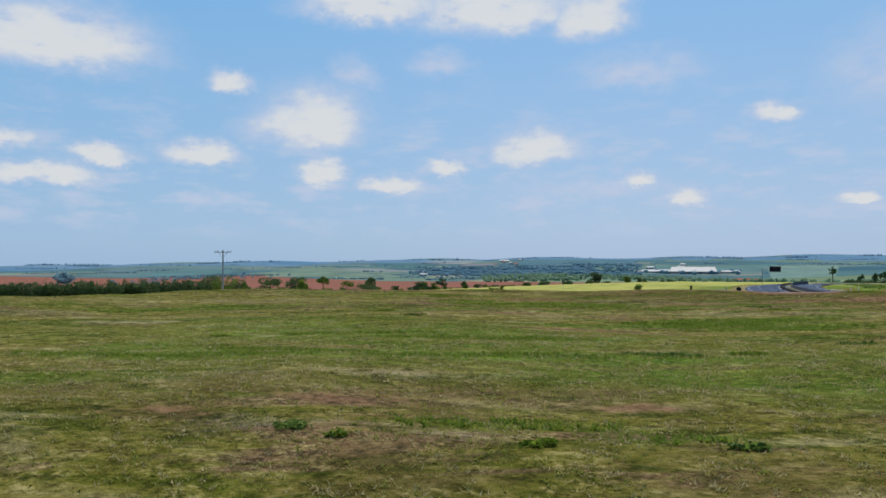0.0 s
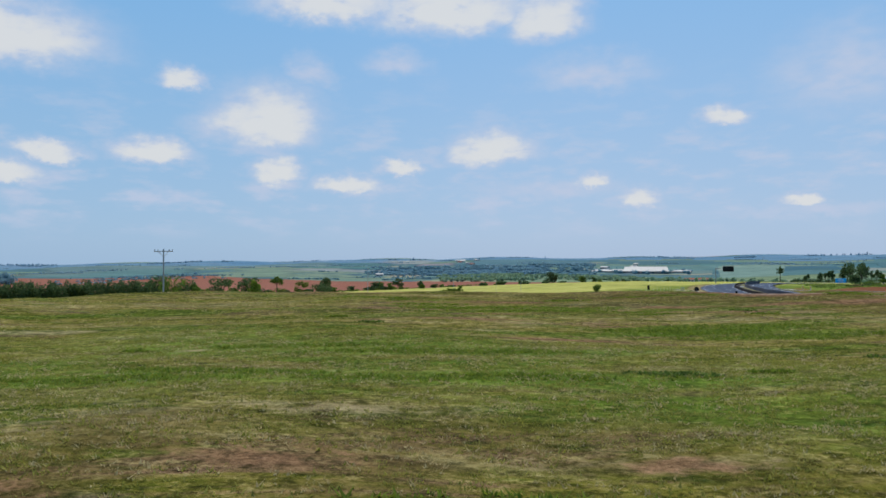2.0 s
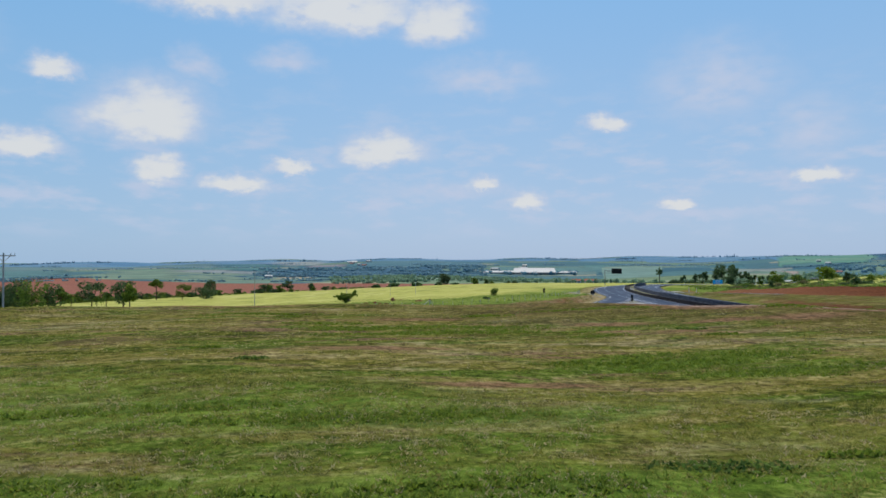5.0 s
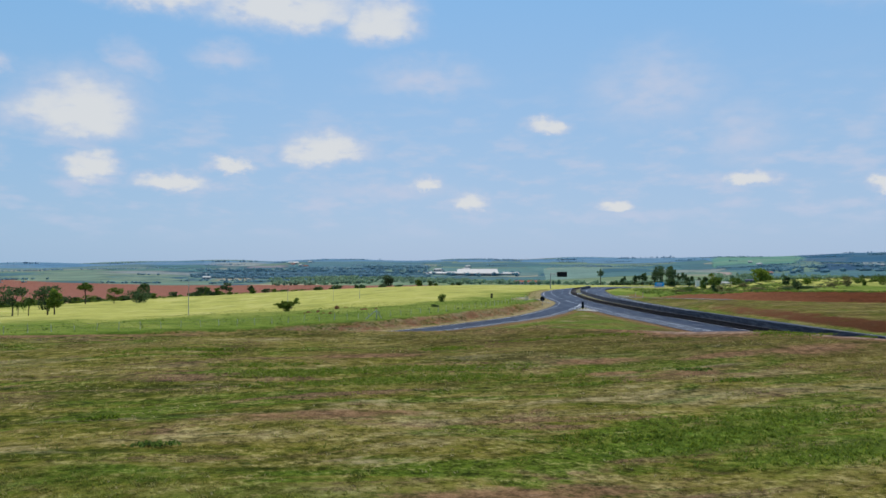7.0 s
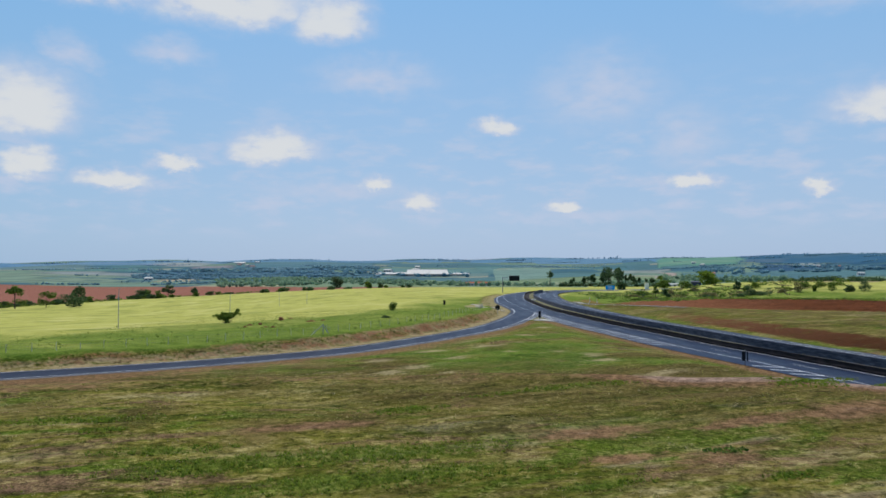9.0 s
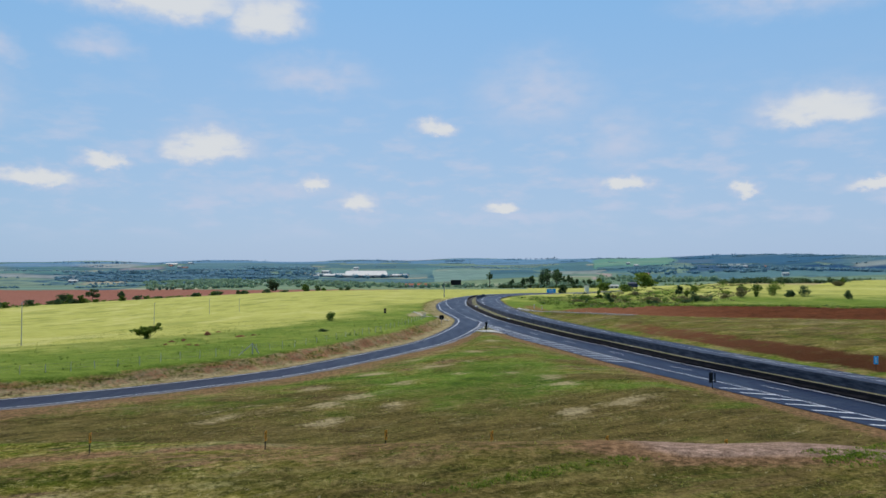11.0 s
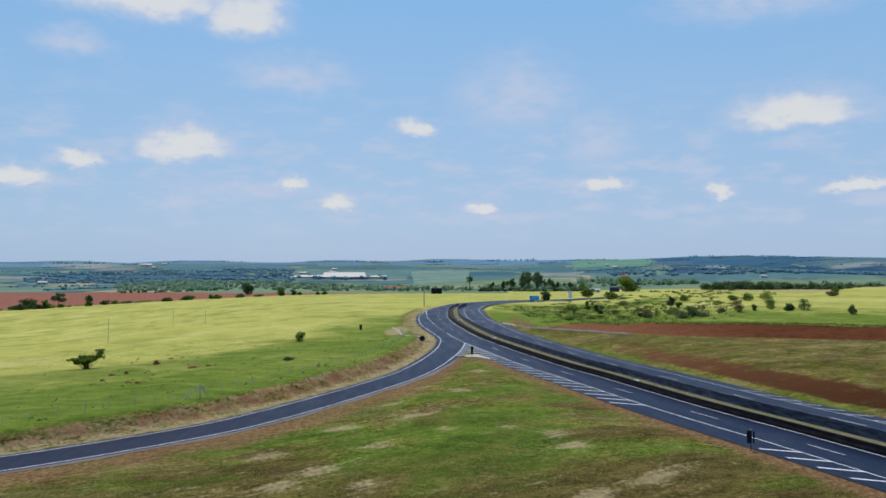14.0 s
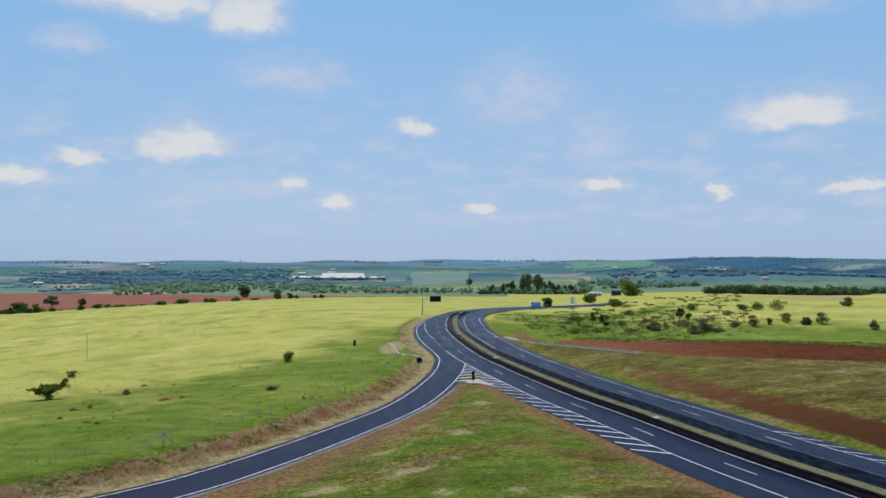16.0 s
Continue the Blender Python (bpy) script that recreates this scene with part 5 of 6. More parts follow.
def tree(name, x, y, tall, wide, label, category, seed, mat=None, bare=0.3, count=500, leaf=0.35, group="", lobes=6, spread=1.0):
    """A tapered trunk with limbs and a ragged crown. bare: the share of the height without leaves."""
    mat = mat or M_LEAF
    rs = np.random.RandomState(seed)
    s = thing(name, x, y, label, category, group, turn=float(rs.uniform(0, 360)))
    r0 = max(0.05, tall * 0.022)
    bm = bmesh.new()
    top = Vector((rs.uniform(-0.05, 0.05) * tall, rs.uniform(-0.05, 0.05) * tall, tall * 0.72))
    fork = Vector((top.x * 0.4, top.y * 0.4, tall * max(bare, 0.15)))
    rod(bm, (0, 0, -0.4), fork, r0 * 1.25, r0, 7)
    rod(bm, fork, top, r0, r0 * 0.3, 6)
    lb = []
    for i in range(lobes):
        a = 6.283 * i / lobes + rs.uniform(-0.5, 0.5)
        rr = wide * 0.5 * rs.uniform(0.35, 0.78) * spread
        h = tall * rs.uniform(bare + 0.12, 0.86)
        rod(bm, fork + (top - fork) * rs.uniform(0, 0.5), (rr * 0.85 * math.cos(a), rr * 0.85 * math.sin(a), h), r0 * 0.5, r0 * 0.15, 5)
        lb.append((rr * math.cos(a), rr * math.sin(a), h, wide * rs.uniform(0.16, 0.27), wide * rs.uniform(0.16, 0.27), tall * (1 - bare) * rs.uniform(0.13, 0.24)))
    lb.append((top.x, top.y, tall * 0.84, wide * 0.22, wide * 0.22, tall * 0.15))
    if bare < 0.13:
        lb.append((0, 0, tall * 0.30, wide * 0.36, wide * 0.34, tall * 0.32))
        lb.append((wide * 0.10, -wide * 0.08, tall * 0.55, wide * 0.22, wide * 0.24, tall * 0.28))
    part("trunk", bm, M_BARK, s)
    v, f = leaf_cloud(rs, lb, int(count * 1.7), leaf * 1.1)
    v[:, 2] = np.maximum(v[:, 2], 0.02)
    ob = new("crown", quick_mesh("crown", v, f, mat))
    ob.parent = s
    return s


def shrub(x, y, tall, wide, label, seed, mat=None, count=420, leaf=0.16, group="shrubs on the high field"):
    return tree("shrub", x, y, tall, wide, label, "shrub", seed, mat, 0.08, int(count * 1.5), leaf * 1.15, group, 7, 0.95)


def palm(x, y, tall, wide, label, seed, group=""):
    rs = np.random.RandomState(seed)
    s = thing("palm_tree", x, y, label, "palm tree", group)
    bm = bmesh.new()
    rod(bm, (0, 0, -0.4), (0.1, 0, tall * 0.5), tall * 0.022, tall * 0.017, 7), rod(bm, (0.1, 0, tall * 0.5), (0.0, 0.1, tall * 0.84), tall * 0.017, tall * 0.014, 7)
    part("trunk", bm, M_BARK, s)
    vs, fs = [], []
    for i in range(26):
        a, up = rs.uniform(0, 6.283), rs.uniform(-0.2, 1.0)
        L = wide * 0.55 * rs.uniform(0.8, 1.1)
        for k in range(6):
            u0, u1 = k / 6, (k + 1) / 6
            w0, w1 = 0.16 * L * (1 - abs(2 * u0 - 0.9)) + 0.03, 0.16 * L * (1 - abs(2 * u1 - 0.9)) + 0.03
            q = []
            for u, ww in ((u0, w0), (u1, w1)):
                rr, zz = L * u, tall * 0.84 + L * (up * u - 1.1 * u * u)
                for sg in (-1, 1):
                    q.append((rr * math.cos(a) - sg * ww * math.sin(a), rr * math.sin(a) + sg * ww * math.cos(a), zz - abs(ww) * 0.4))
            b = len(vs)
            vs += q
            fs.append((b, b + 1, b + 3, b + 2))
    ob = new("crown", quick_mesh("crown", np.array(vs), np.array(fs), M_LEAF))
    ob.parent = s
    return s


# trees down the pasture
LG = "trees along the ploughed field"
tree("tree", -285, 118, 12.0, 9.0, "leafy tree with a slim trunk at the foot of the pasture", "tree", 11, M_LEAF, 0.35, 700, 0.5, LG)
tree("tree", -270, 122, 14.5, 14.5, "broad leafy tree standing at the foot of the pasture", "tree", 12, M_LEAF_DARK, 0.22, 620, 0.55, LG, 11, 1.15)
palm(-263, 117, 8.0, 7.5, "short feathery palm tree among leafy trees in the pasture", 41, LG)
palm(-279, 118, 9.0, 8.0, "leaning feathery palm tree at the foot of the pasture", 42, LG)
palm(-259, 119, 10.5, 8.0, "feathery palm tree among leafy trees in the pasture", 13, LG)
tree("tree", -248, 118, 15.0, 13.5, "tall tree with dark ragged foliage in the pasture", "tree", 14, M_LEAF_DARK, 0.22, 640, 0.55, LG, 11, 1.15)
tree("tree", -240, 112, 13.0, 8.0, "light green tree with several stems in the pasture", "tree", 15, M_LEAF_FRESH, 0.25, 600, 0.5, LG)
tree("tree", -368, 327, 17.5, 14.0, "tall tree with bare trunk and spreading crown", "tree", 16, M_LEAF, 0.5, 700, 0.6, LG)
tree("tree", -347, 332, 13.0, 13.0, "loose many-stemmed tree beside the ploughed field", "tree", 17, M_LEAF, 0.14, 700, 0.5, LG)
tree("tree", -331, 342, 10.0, 19.0, "low spreading tree beside the ploughed field", "tree", 18, M_LEAF_DARK, 0.1, 700, 0.6, LG, 8)
tree("tree", -352, 384, 16.0, 14.0, "round dense tree beside the ploughed field", "tree", 19, M_LEAF_DARK, 0.14, 1000, 0.6, LG, 7)
tree("tree", -375, 545, 10.0, 16.0, "low dark tree at the far pasture edge", "tree", 20, M_LEAF_DARK, 0.1, 700, 0.7, LG, 8)
tree("tree", -401, 661, 12.5, 15.0, "solitary dark tree at the far pasture edge", "tree", 21, M_LEAF_DARK, 0.15, 700, 0.7, LG, 7)
tree("tree", -380, 690, 8.0, 10.0, "small dark tree at the far pasture edge", "tree", 22, M_LEAF_DARK, 0.1, 400, 0.7, LG)
tree("tree", -222, 798, 16.0, 16.0, "dense round tree at the corner of the field", "tree", 23, M_LEAF_DARK, 0.1, 900, 0.8, LG, 8)
tree("tree", -180, 800, 9.0, 10.0, "smaller dense tree at the corner of the field", "tree", 24, M_LEAF_DARK, 0.1, 500, 0.8, LG, 6)
rs = np.random.RandomState(40)
for i in range(54):
    az = -6 - 40 * rs.uniform() ** 0.7
    dist = np.interp(az, PLOUGH_AZ, PLOUGH_NEAR) + rs.uniform(-12, 2)
    x, y = dist * math.sin(radians(az)), dist * math.cos(radians(az)) - 150
    tree("hedge_tree", x, y, rs.uniform(2, 6.5) * (1.5 if i % 9 == 0 else 1.0), rs.uniform(6, 13), "low bushy hedge tree on the pasture boundary", "tree", 300 + i, M_LEAF_DARK if i % 3 else M_LEAF, 0.05, 260, 0.7, "hedge trees on the boundary", 6)
tree("tree", -222, 27, 12.5, 13.5, "round leafy tree behind the utility pole", "tree", 25, M_LEAF, 0.1, 900, 0.4, LG, 8)
tree("tree", -262, 82, 14.0, 10.0, "dark leafy tree at the end of the plantation", "tree", 26, M_LEAF_DARK, 0.1, 900, 0.45, LG, 8)
tree("tree", -276, 80, 15.5, 13.0, "dark spreading tree at the end of the plantation", "tree", 27, M_LEAF_DARK, 0.1, 900, 0.45, LG, 8)
tree("tree", -1351, 846, 26, 42, "lone dark tree out in distant crops", "tree", 28, M_HAZED_DARK, 0.05, 500, 2.4)

# bushes in the near pasture
def vase_bush(x, y, turn, scale, label, seed):
    """A bush that spreads from a narrow foot: a low limb one way, a taller dark one the other."""
    r = np.random.RandomState(seed)
    b = thing("bush", x, y, label, "bush", "bushes in the pasture", turn=turn)
    lobes, bm = [], bmesh.new()
    for u, v, h, rx, rz in ((0.0, 0.0, 0.55, 0.62, 0.50), (-0.2, 0.1, 1.15, 0.8, 0.45), (-1.25, 0.2, 1.75, 0.85, 0.42), (-2.3, -0.2, 2.0, 0.70, 0.40), (-3.2, 0.3, 1.9, 0.42, 0.28), (0.5, -0.4, 1.7, 0.80, 0.50), (-0.4, 0.5, 2.3, 0.75, 0.42),
                            (1.4, 0.2, 1.9, 0.80, 0.42), (2.3, -0.1, 2.5, 0.62, 0.55), (2.7, 0.2, 3.1, 0.55, 0.50), (3.2, 0.0, 2.2, 0.38, 0.40), (-1.2, -0.3, 2.6, 0.40, 0.34), (-0.6, -0.5, 1.6, 1.0, 0.6), (0.9, 0.4, 2.2, 0.8, 0.5), (-1.6, 0.5, 1.2, 0.7, 0.4)):
        lobes.append((u * scale, v * scale, h * scale, rx * scale, rx * scale, rz * scale))
        rod(bm, (0.1 * u * scale, 0, -0.2), (u * scale * 0.9, v * scale, h * scale), 0.055 * scale, 0.015, 5)
    part("stems", bm, M_BARK, b)
    verts, faces = leaf_cloud(r, lobes, 3600, 0.17 * scale)
    verts[:, 2] = np.maximum(verts[:, 2], 0.02)
    new("crown", quick_mesh("crown", verts, faces, M_LEAF_FRESH)).parent = b


vase_bush(-79.6, -16.8, 27, 1.0, "spreading green bush with a narrow foot alone in the pasture", 31)


def earth_mound(x, y, wide, tall, seed):
    """A low crumbled mound of ants' earth."""
    r = np.random.RandomState(seed)
    bm = bmesh.new()
    rings = []
    for k, (f, h) in enumerate(((1.0, -0.06), (0.8, 0.35), (0.5, 0.8), (0.2, 1.0))):
        rings.append([bm.verts.new((wide * 0.5 * f * math.cos(a) * r.uniform(0.8, 1.2), wide * 0.4 * f * math.sin(a) * r.uniform(0.8, 1.2), tall * h * r.uniform(0.85, 1.15))) for a in np.linspace(0, 6.283, 11)[:-1]])
    for lo, hi in zip(rings, rings[1:]):
        for k in range(10):
            bm.faces.new((lo[k], lo[(k + 1) % 10], hi[(k + 1) % 10], hi[k]))
    bm.faces.new(rings[-1])
    me = bpy.data.meshes.new("earth_mound")
    bm.to_mesh(me), bm.free()
    me.materials.append(M_MOUND)
    ob = tagged(new("earth_mound", me), "low crumbled mound of reddish earth in the pasture", "mound", "earth mounds in the pasture")
    ob.location = (x, y, float(height(np.array([x]), np.array([y]))[0]) - 0.02)


M_MOUND = plain("mound_earth", (0.105, 0.040, 0.018), (0.235, 0.105, 0.055), 2.0, 0.95, 0.05)
MOUNDS = ((-66.7, -4.4, 1.5, 0.35), (-56.2, -23.9, 2.6, 0.4), (-53.5, -23.2, 1.3, 0.3), (-69.0, -30.5, 1.6, 0.35), (-59.3, -44.7, 1.1, 0.3), (-61.3, -43.5, 1.2, 0.25), (-67.6, -38.3, 1.1, 0.3))
for i, (x, y, wd, h) in enumerate(MOUNDS):
    earth_mound(x, y, wd, h, 400 + i)
shrub(-44.0, 32.0, 2.6, 3.2, "small upright bush in the pasture", 32, M_LEAF, 220, 0.17, "bushes in the pasture")
shrub(-39.2, -16.5, 0.7, 2.4, "low dark weed by the fence", 33, M_LEAF_DARK, 160, 0.12, "bushes in the pasture")
shrub(-92, 20, 1.6, 2.4, "small sparse bush in yellow grass", 34, M_LEAF_DRY, 180, 0.14, "bushes in the pasture")
shrub(-66.0, -16.0, 0.9, 1.5, "reddish flowering weed in the pasture", 35, M_RED_ROOF, 120, 0.12, "bushes in the pasture")
shrub(-67.4, -28.1, 0.5, 0.9, "small reddish weed in the pasture", 37, M_RED_ROOF, 70, 0.1, "bushes in the pasture")

# shrubs and small trees of the high field: x, y, height, width, kind
kinds = {"d": (M_LEAF_DARK, "dark rounded shrub in tall grass"), "g": (M_LEAF, "green shrub in tall grass"), "f": (M_LEAF_FRESH, "bright green shrub in tall grass"), "s": (M_LEAF_DRY, "dry grey-brown scrub clump")}
HIGH = ((81.9, 76, 4.0, 4.6, "d"), (85.5, 75.5, 1.2, 9.0, "d"), (78, 74, 1.3, 5.0, "d"), (101.7, 97.5, 2.6, 5.5, "s"), (105, 90.4, 3.9, 4.6, "s"), (113, 95, 2.4, 1.8, "g"), (122.7, 102, 3.7, 4.4, "g"),
        (125.3, 94.6, 2.9, 3.0, "d"), (131.7, 94.4, 4.3, 5.8, "d"), (127.5, 96, 2.8, 3.0, "d"), (137.4, 74.6, 3.3, 3.2, "d"), (95, 104, 2.4, 5.0, "s"), (90.5, 107, 2.2, 4.6, "s"))
for i, (x, y, h, wd, k) in enumerate(HIGH):
    shrub(x, y, h, wd, kinds[k][1], 50 + i, kinds[k][0])
HIGH2 = ((178, 214, 5.4, 9.5, "f"), (169, 217, 4.3, 7.5, "g"), (160, 215, 2.8, 6.0, "g"), (135, 220, 3.6, 6.5, "f"), (98, 136, 2.6, 8.0, "s"), (88, 140, 2.2, 6.0, "s"),
         (70, 149, 1.7, 2.8, "d"), (74, 170, 3.2, 2.8, "d"), (65, 182, 2.2, 9.0, "g"), (79, 113, 1.5, 5.0, "d"), (195, 182, 2.5, 6.5, "s"), (211, 206, 2.8, 4.4, "g"))
for i, (x, y, h, wd, k) in enumerate(HIGH2):
    shrub(x, y, h, wd, kinds[k][1], 80 + i, kinds[k][0], 380, 0.24)
HIGH3 = ((72, 118, 1.1, 5.0, "g"), (80, 124, 1.6, 3.0, "d"), (64, 128, 1.0, 5.4, "f"), (76, 146, 1.7, 4.0, "g"), (60, 142, 1.1, 5.0, "f"), (58, 118, 0.9, 5.0, "g"), (52, 124, 1.1, 5.0, "f"),
         (138, 184, 2.6, 6.5, "f"), (82, 192, 2.2, 5.0, "s"), (98, 206, 2.4, 7.0, "s"), (56, 160, 1.2, 6.0, "s"), (48, 112, 0.8, 4.0, "g"), (112, 150, 1.6, 7.0, "s"), (104, 128, 1.5, 6.0, "s"), (90, 158, 1.5, 7.0, "s"))
for i, (x, y, h, wd, k) in enumerate(HIGH3):
    shrub(x, y, h, wd, kinds[k][1], 120 + i, kinds[k][0], 260, 0.2)
tree("tree", 100.5, 146.0, 6.8, 3.6, "slim dark tree standing in the high field", "tree", 71, M_LEAF_DARK, 0.35, 450, 0.3)
tree("tree", 105.4, 149.0, 4.2, 3.0, "pale young tree beside the slim dark tree", "tree", 72, M_LEAF, 0.3, 260, 0.28)
tree("tree", 64.5, 150.0, 6.0, 3.0, "young tree among scrub near the bend", "tree", 73, M_LEAF, 0.3, 350, 0.3)
tree("tree", 86.0, 356.0, 6.5, 8.5, "dark tree beside the blue sign", "tree", 74, M_LEAF_DARK, 0.1, 600, 0.5)
palm(140, 468, 12.5, 8.0, "single palm tree beside the distant road", 75)
tree("tree", 227, 620, 16, 26, "large bright green tree beside distant buildings", "tree", 76, M_LEAF_FRESH, 0.05, 1100, 1.0, "", 9)
tree("tree", 130, 410, 7, 13, "bushy green tree on the slope past the bend", "tree", 77, M_LEAF, 0.05, 600, 0.6, "", 8)
tree("tree", 118, 300, 5, 10, "bushy tree on the slope inside the bend", "tree", 78, M_LEAF, 0.05, 600, 0.45, "", 8)


def stuff(name, verts, faces, mat, label, category):
    return tagged(new(name, quick_mesh(name, verts, faces, mat)), label, category, kind="stuff")


def grass_tufts(name, xs, ys, seed, tall, blades, mat, label, zz=None):
    """Tussocks of narrow bent blades at the given places."""
    rs = np.random.RandomState(seed)
    n = len(xs)
    z = height(xs, ys) if zz is None else zz
    base = np.stack([xs, ys, z - 0.01], 1).repeat(blades, 0)
    m = n * blades
    a = rs.uniform(0, 6.283, m)
    h = (tall * rs.uniform(0.45, 1.3, n)).repeat(blades) * rs.uniform(0.6, 1.1, m)
    lean = h * rs.uniform(0.6, 1.8, m)
    base[:, 0] += rs.normal(size=m) * tall * 0.55
    base[:, 1] += rs.normal(size=m) * tall * 0.55
    wd = h * rs.uniform(0.14, 0.34, m)
    dx, dy = np.cos(a), np.sin(a)
    p0 = base + np.stack([-dy * wd, dx * wd, 0 * wd], 1)
    p1 = base + np.stack([dy * wd, -dx * wd, 0 * wd], 1)
    p2 = base + np.stack([dx * lean, dy * lean, h], 1)
    V = np.stack([p0, p1, p2], 1).reshape(-1, 3)
    return stuff(name, V, np.arange(m * 3).reshape(-1, 3), mat, label, "grass")


M_TUFT = leaf_material("grass_blades", (0.130, 0.150, 0.022), (0.340, 0.325, 0.075), (0.400, 0.335, 0.130))
M_STRAW = leaf_material("straw_blades", (0.300, 0.250, 0.110), (0.560, 0.470, 0.250), (0.400, 0.360, 0.140))
M_WEED = leaf_material("weed_leaves", (0.066, 0.118, 0.010), (0.215, 0.280, 0.034), (0.270, 0.300, 0.060))
M_DRY_BLADE = leaf_material("dry_blades", (0.150, 0.120, 0.050), (0.300, 0.240, 0.110), (0.230, 0.200, 0.080))
M_PASTURE = leaf_material("pasture_blades", (0.130, 0.180, 0.028), (0.290, 0.340, 0.080), (0.300, 0.320, 0.090))
rs = np.random.RandomState(7)


def scatter(n, x0, x1, y0, y1, scale, seed, keep):
    xs, ys = rs.uniform(x0, x1, n), rs.uniform(y0, y1, n)
    ok = wavy(xs, ys, scale, seed) + 0.5 * wavy(xs, ys, scale / 4, seed + 1) > keep
    return xs[ok], ys[ok]


def covered(xs, ys):
    """Thins the places where soil or straw lies open."""
    tn = tones(xs, ys)
    ok = (tn[:, 3] + rs.uniform(-0.25, 0.25, len(xs)) < 0.30) & (tn[:, 1] + rs.uniform(-0.2, 0.3, len(xs)) < 0.45)
    return xs[ok], ys[ok]


def near_field(xs, ys):
    cr = np.interp(xs, CREST_X, CREST_Y)
    ok = ys < cr + 4
    return covered(xs[ok], ys[ok])


grass_tufts("field_grass", *near_field(*scatter(52000, -75, 30, -224, -136, 5.0, 21, 0.0)), 1, 0.10, 4, M_TUFT, "short rough grass of the start field")
grass_tufts("dry_grass", *near_field(*scatter(26000, -75, 30, -224, -136, 6.0, 31, 0.25)), 2, 0.08, 4, M_STRAW, "dry straw-coloured grass of the start field")

grass_tufts("near_grass", *near_field(*scatter(60000, -32, 5, -219, -188, 3.0, 25, -0.2)), 15, 0.07, 4, M_TUFT, "fine short grass of the start field")
grass_tufts("near_straw", *near_field(*scatter(40000, -32, 5, -219, -190, 2.5, 35, 0.2)), 16, 0.07, 4, M_STRAW, "fine straw lying in the start field")


def lush_spots(n):
    xs, ys = rs.uniform(-48, 8, n), rs.uniform(-216, -150, n)
    ok = spots(LUSH_FIELD, xs, ys, 22) * rs.uniform(0.4, 1.3, n) + 0.12 * wavy(xs, ys, 7, 44) > 0.5
    return xs[ok], ys[ok]


grass_tufts("lush_tufts", *lush_spots(110000), 3, 0.12, 8, M_WEED, "bright green lush grass in patches of the start field")


def triangle_field(xs, ys):
    om, _ = side(MEDIAN, xs, ys)
    orp, _ = side(RAMP, xs, ys)
    ok = (om < -12.2) & (orp > 9.6) & (ys > -114)
    return covered(xs[ok], ys[ok])


grass_tufts("verge_grass", *triangle_field(*scatter(22000, -50, 32, -114, 0, 6.0, 51, 0.0)), 4, 0.13, 4, M_TUFT, "rough grass between the roads")
grass_tufts("verge_straw", *triangle_field(*scatter(18000, -50, 32, -114, 0, 5.0, 61, 0.35)), 5, 0.10, 4, M_DRY_BLADE, "dry grass between the roads")


def pasture_field(xs, ys):
    orp, _ = side(RAMP, xs, ys)
    ok = orp < -7.5
    return xs[ok], ys[ok]


grass_tufts("pasture_grass", *pasture_field(*scatter(30000, -110, -20, -90, 60, 9.0, 71, -0.2)), 6, 0.14, 3, M_PASTURE, "lush grass of the pasture")


def pasture_weeds(n):
    xs, ys = rs.uniform(-115, -12, n), rs.uniform(-95, 40, n)
    orp, _ = side(RAMP, xs, ys)
    ok = (orp < -7) & (rs.uniform(size=n) < np.interp(-orp, [7, 20, 70], [0.9, 0.7, 0.08])) & (wavy(xs, ys, 12, 74) > 0.1)
    return xs[ok], ys[ok]


grass_tufts("pasture_weeds", *pasture_weeds(2600), 17, 0.30, 6, M_LEAF, "dark tufts of weeds in the lush pasture")


def bank_edge(xs, ys):
    oe, ie = side(EXIT, xs, ys)
    wide = bank_width(ie)
    ok = (-oe > wide - 1.2) & (-oe < wide + 4) & (xs > 40)
    return xs[ok], ys[ok]


grass_tufts("bank_grass", *bank_edge(*scatter(30000, 30, 130, -10, 90, 6.0, 81, -0.3)), 8, 0.55, 4, M_LEAF_FRESH, "tall grass overhanging the red bank")


def high_scrub(n, x0, x1, y0, y1, seed, keep):
    xs, ys = scatter(n, x0, x1, y0, y1, 16.0, seed, keep)
    oe, ie = side(EXIT, xs, ys)
    om, _ = side(MEDIAN, xs, ys)
    ok = (oe < -bank_width(ie) - 3) & (om > 24) & (xs < 46 + 0.354 * ys + 16 * rs.normal(size=len(xs)))
    return xs[ok], ys[ok]


grass_tufts("scrub_green", *high_scrub(5200, 36, 150, 55, 230, 91, 0.15), 12, 0.75, 7, M_LEAF, "rank green grass and scrub of the high field")
grass_tufts("scrub_dry", *high_scrub(3000, 40, 170, 60, 230, 95, 0.3), 13, 0.7, 7, M_LEAF_DRY, "dry grey-brown scrub of the high field")
grass_tufts("scrub_fringe", *bank_edge(*scatter(9000, 30, 130, -10, 90, 5.0, 85, 0.5)), 14, 0.6, 6, M_LEAF_DARK, "dark scrub along the edge of the red bank")

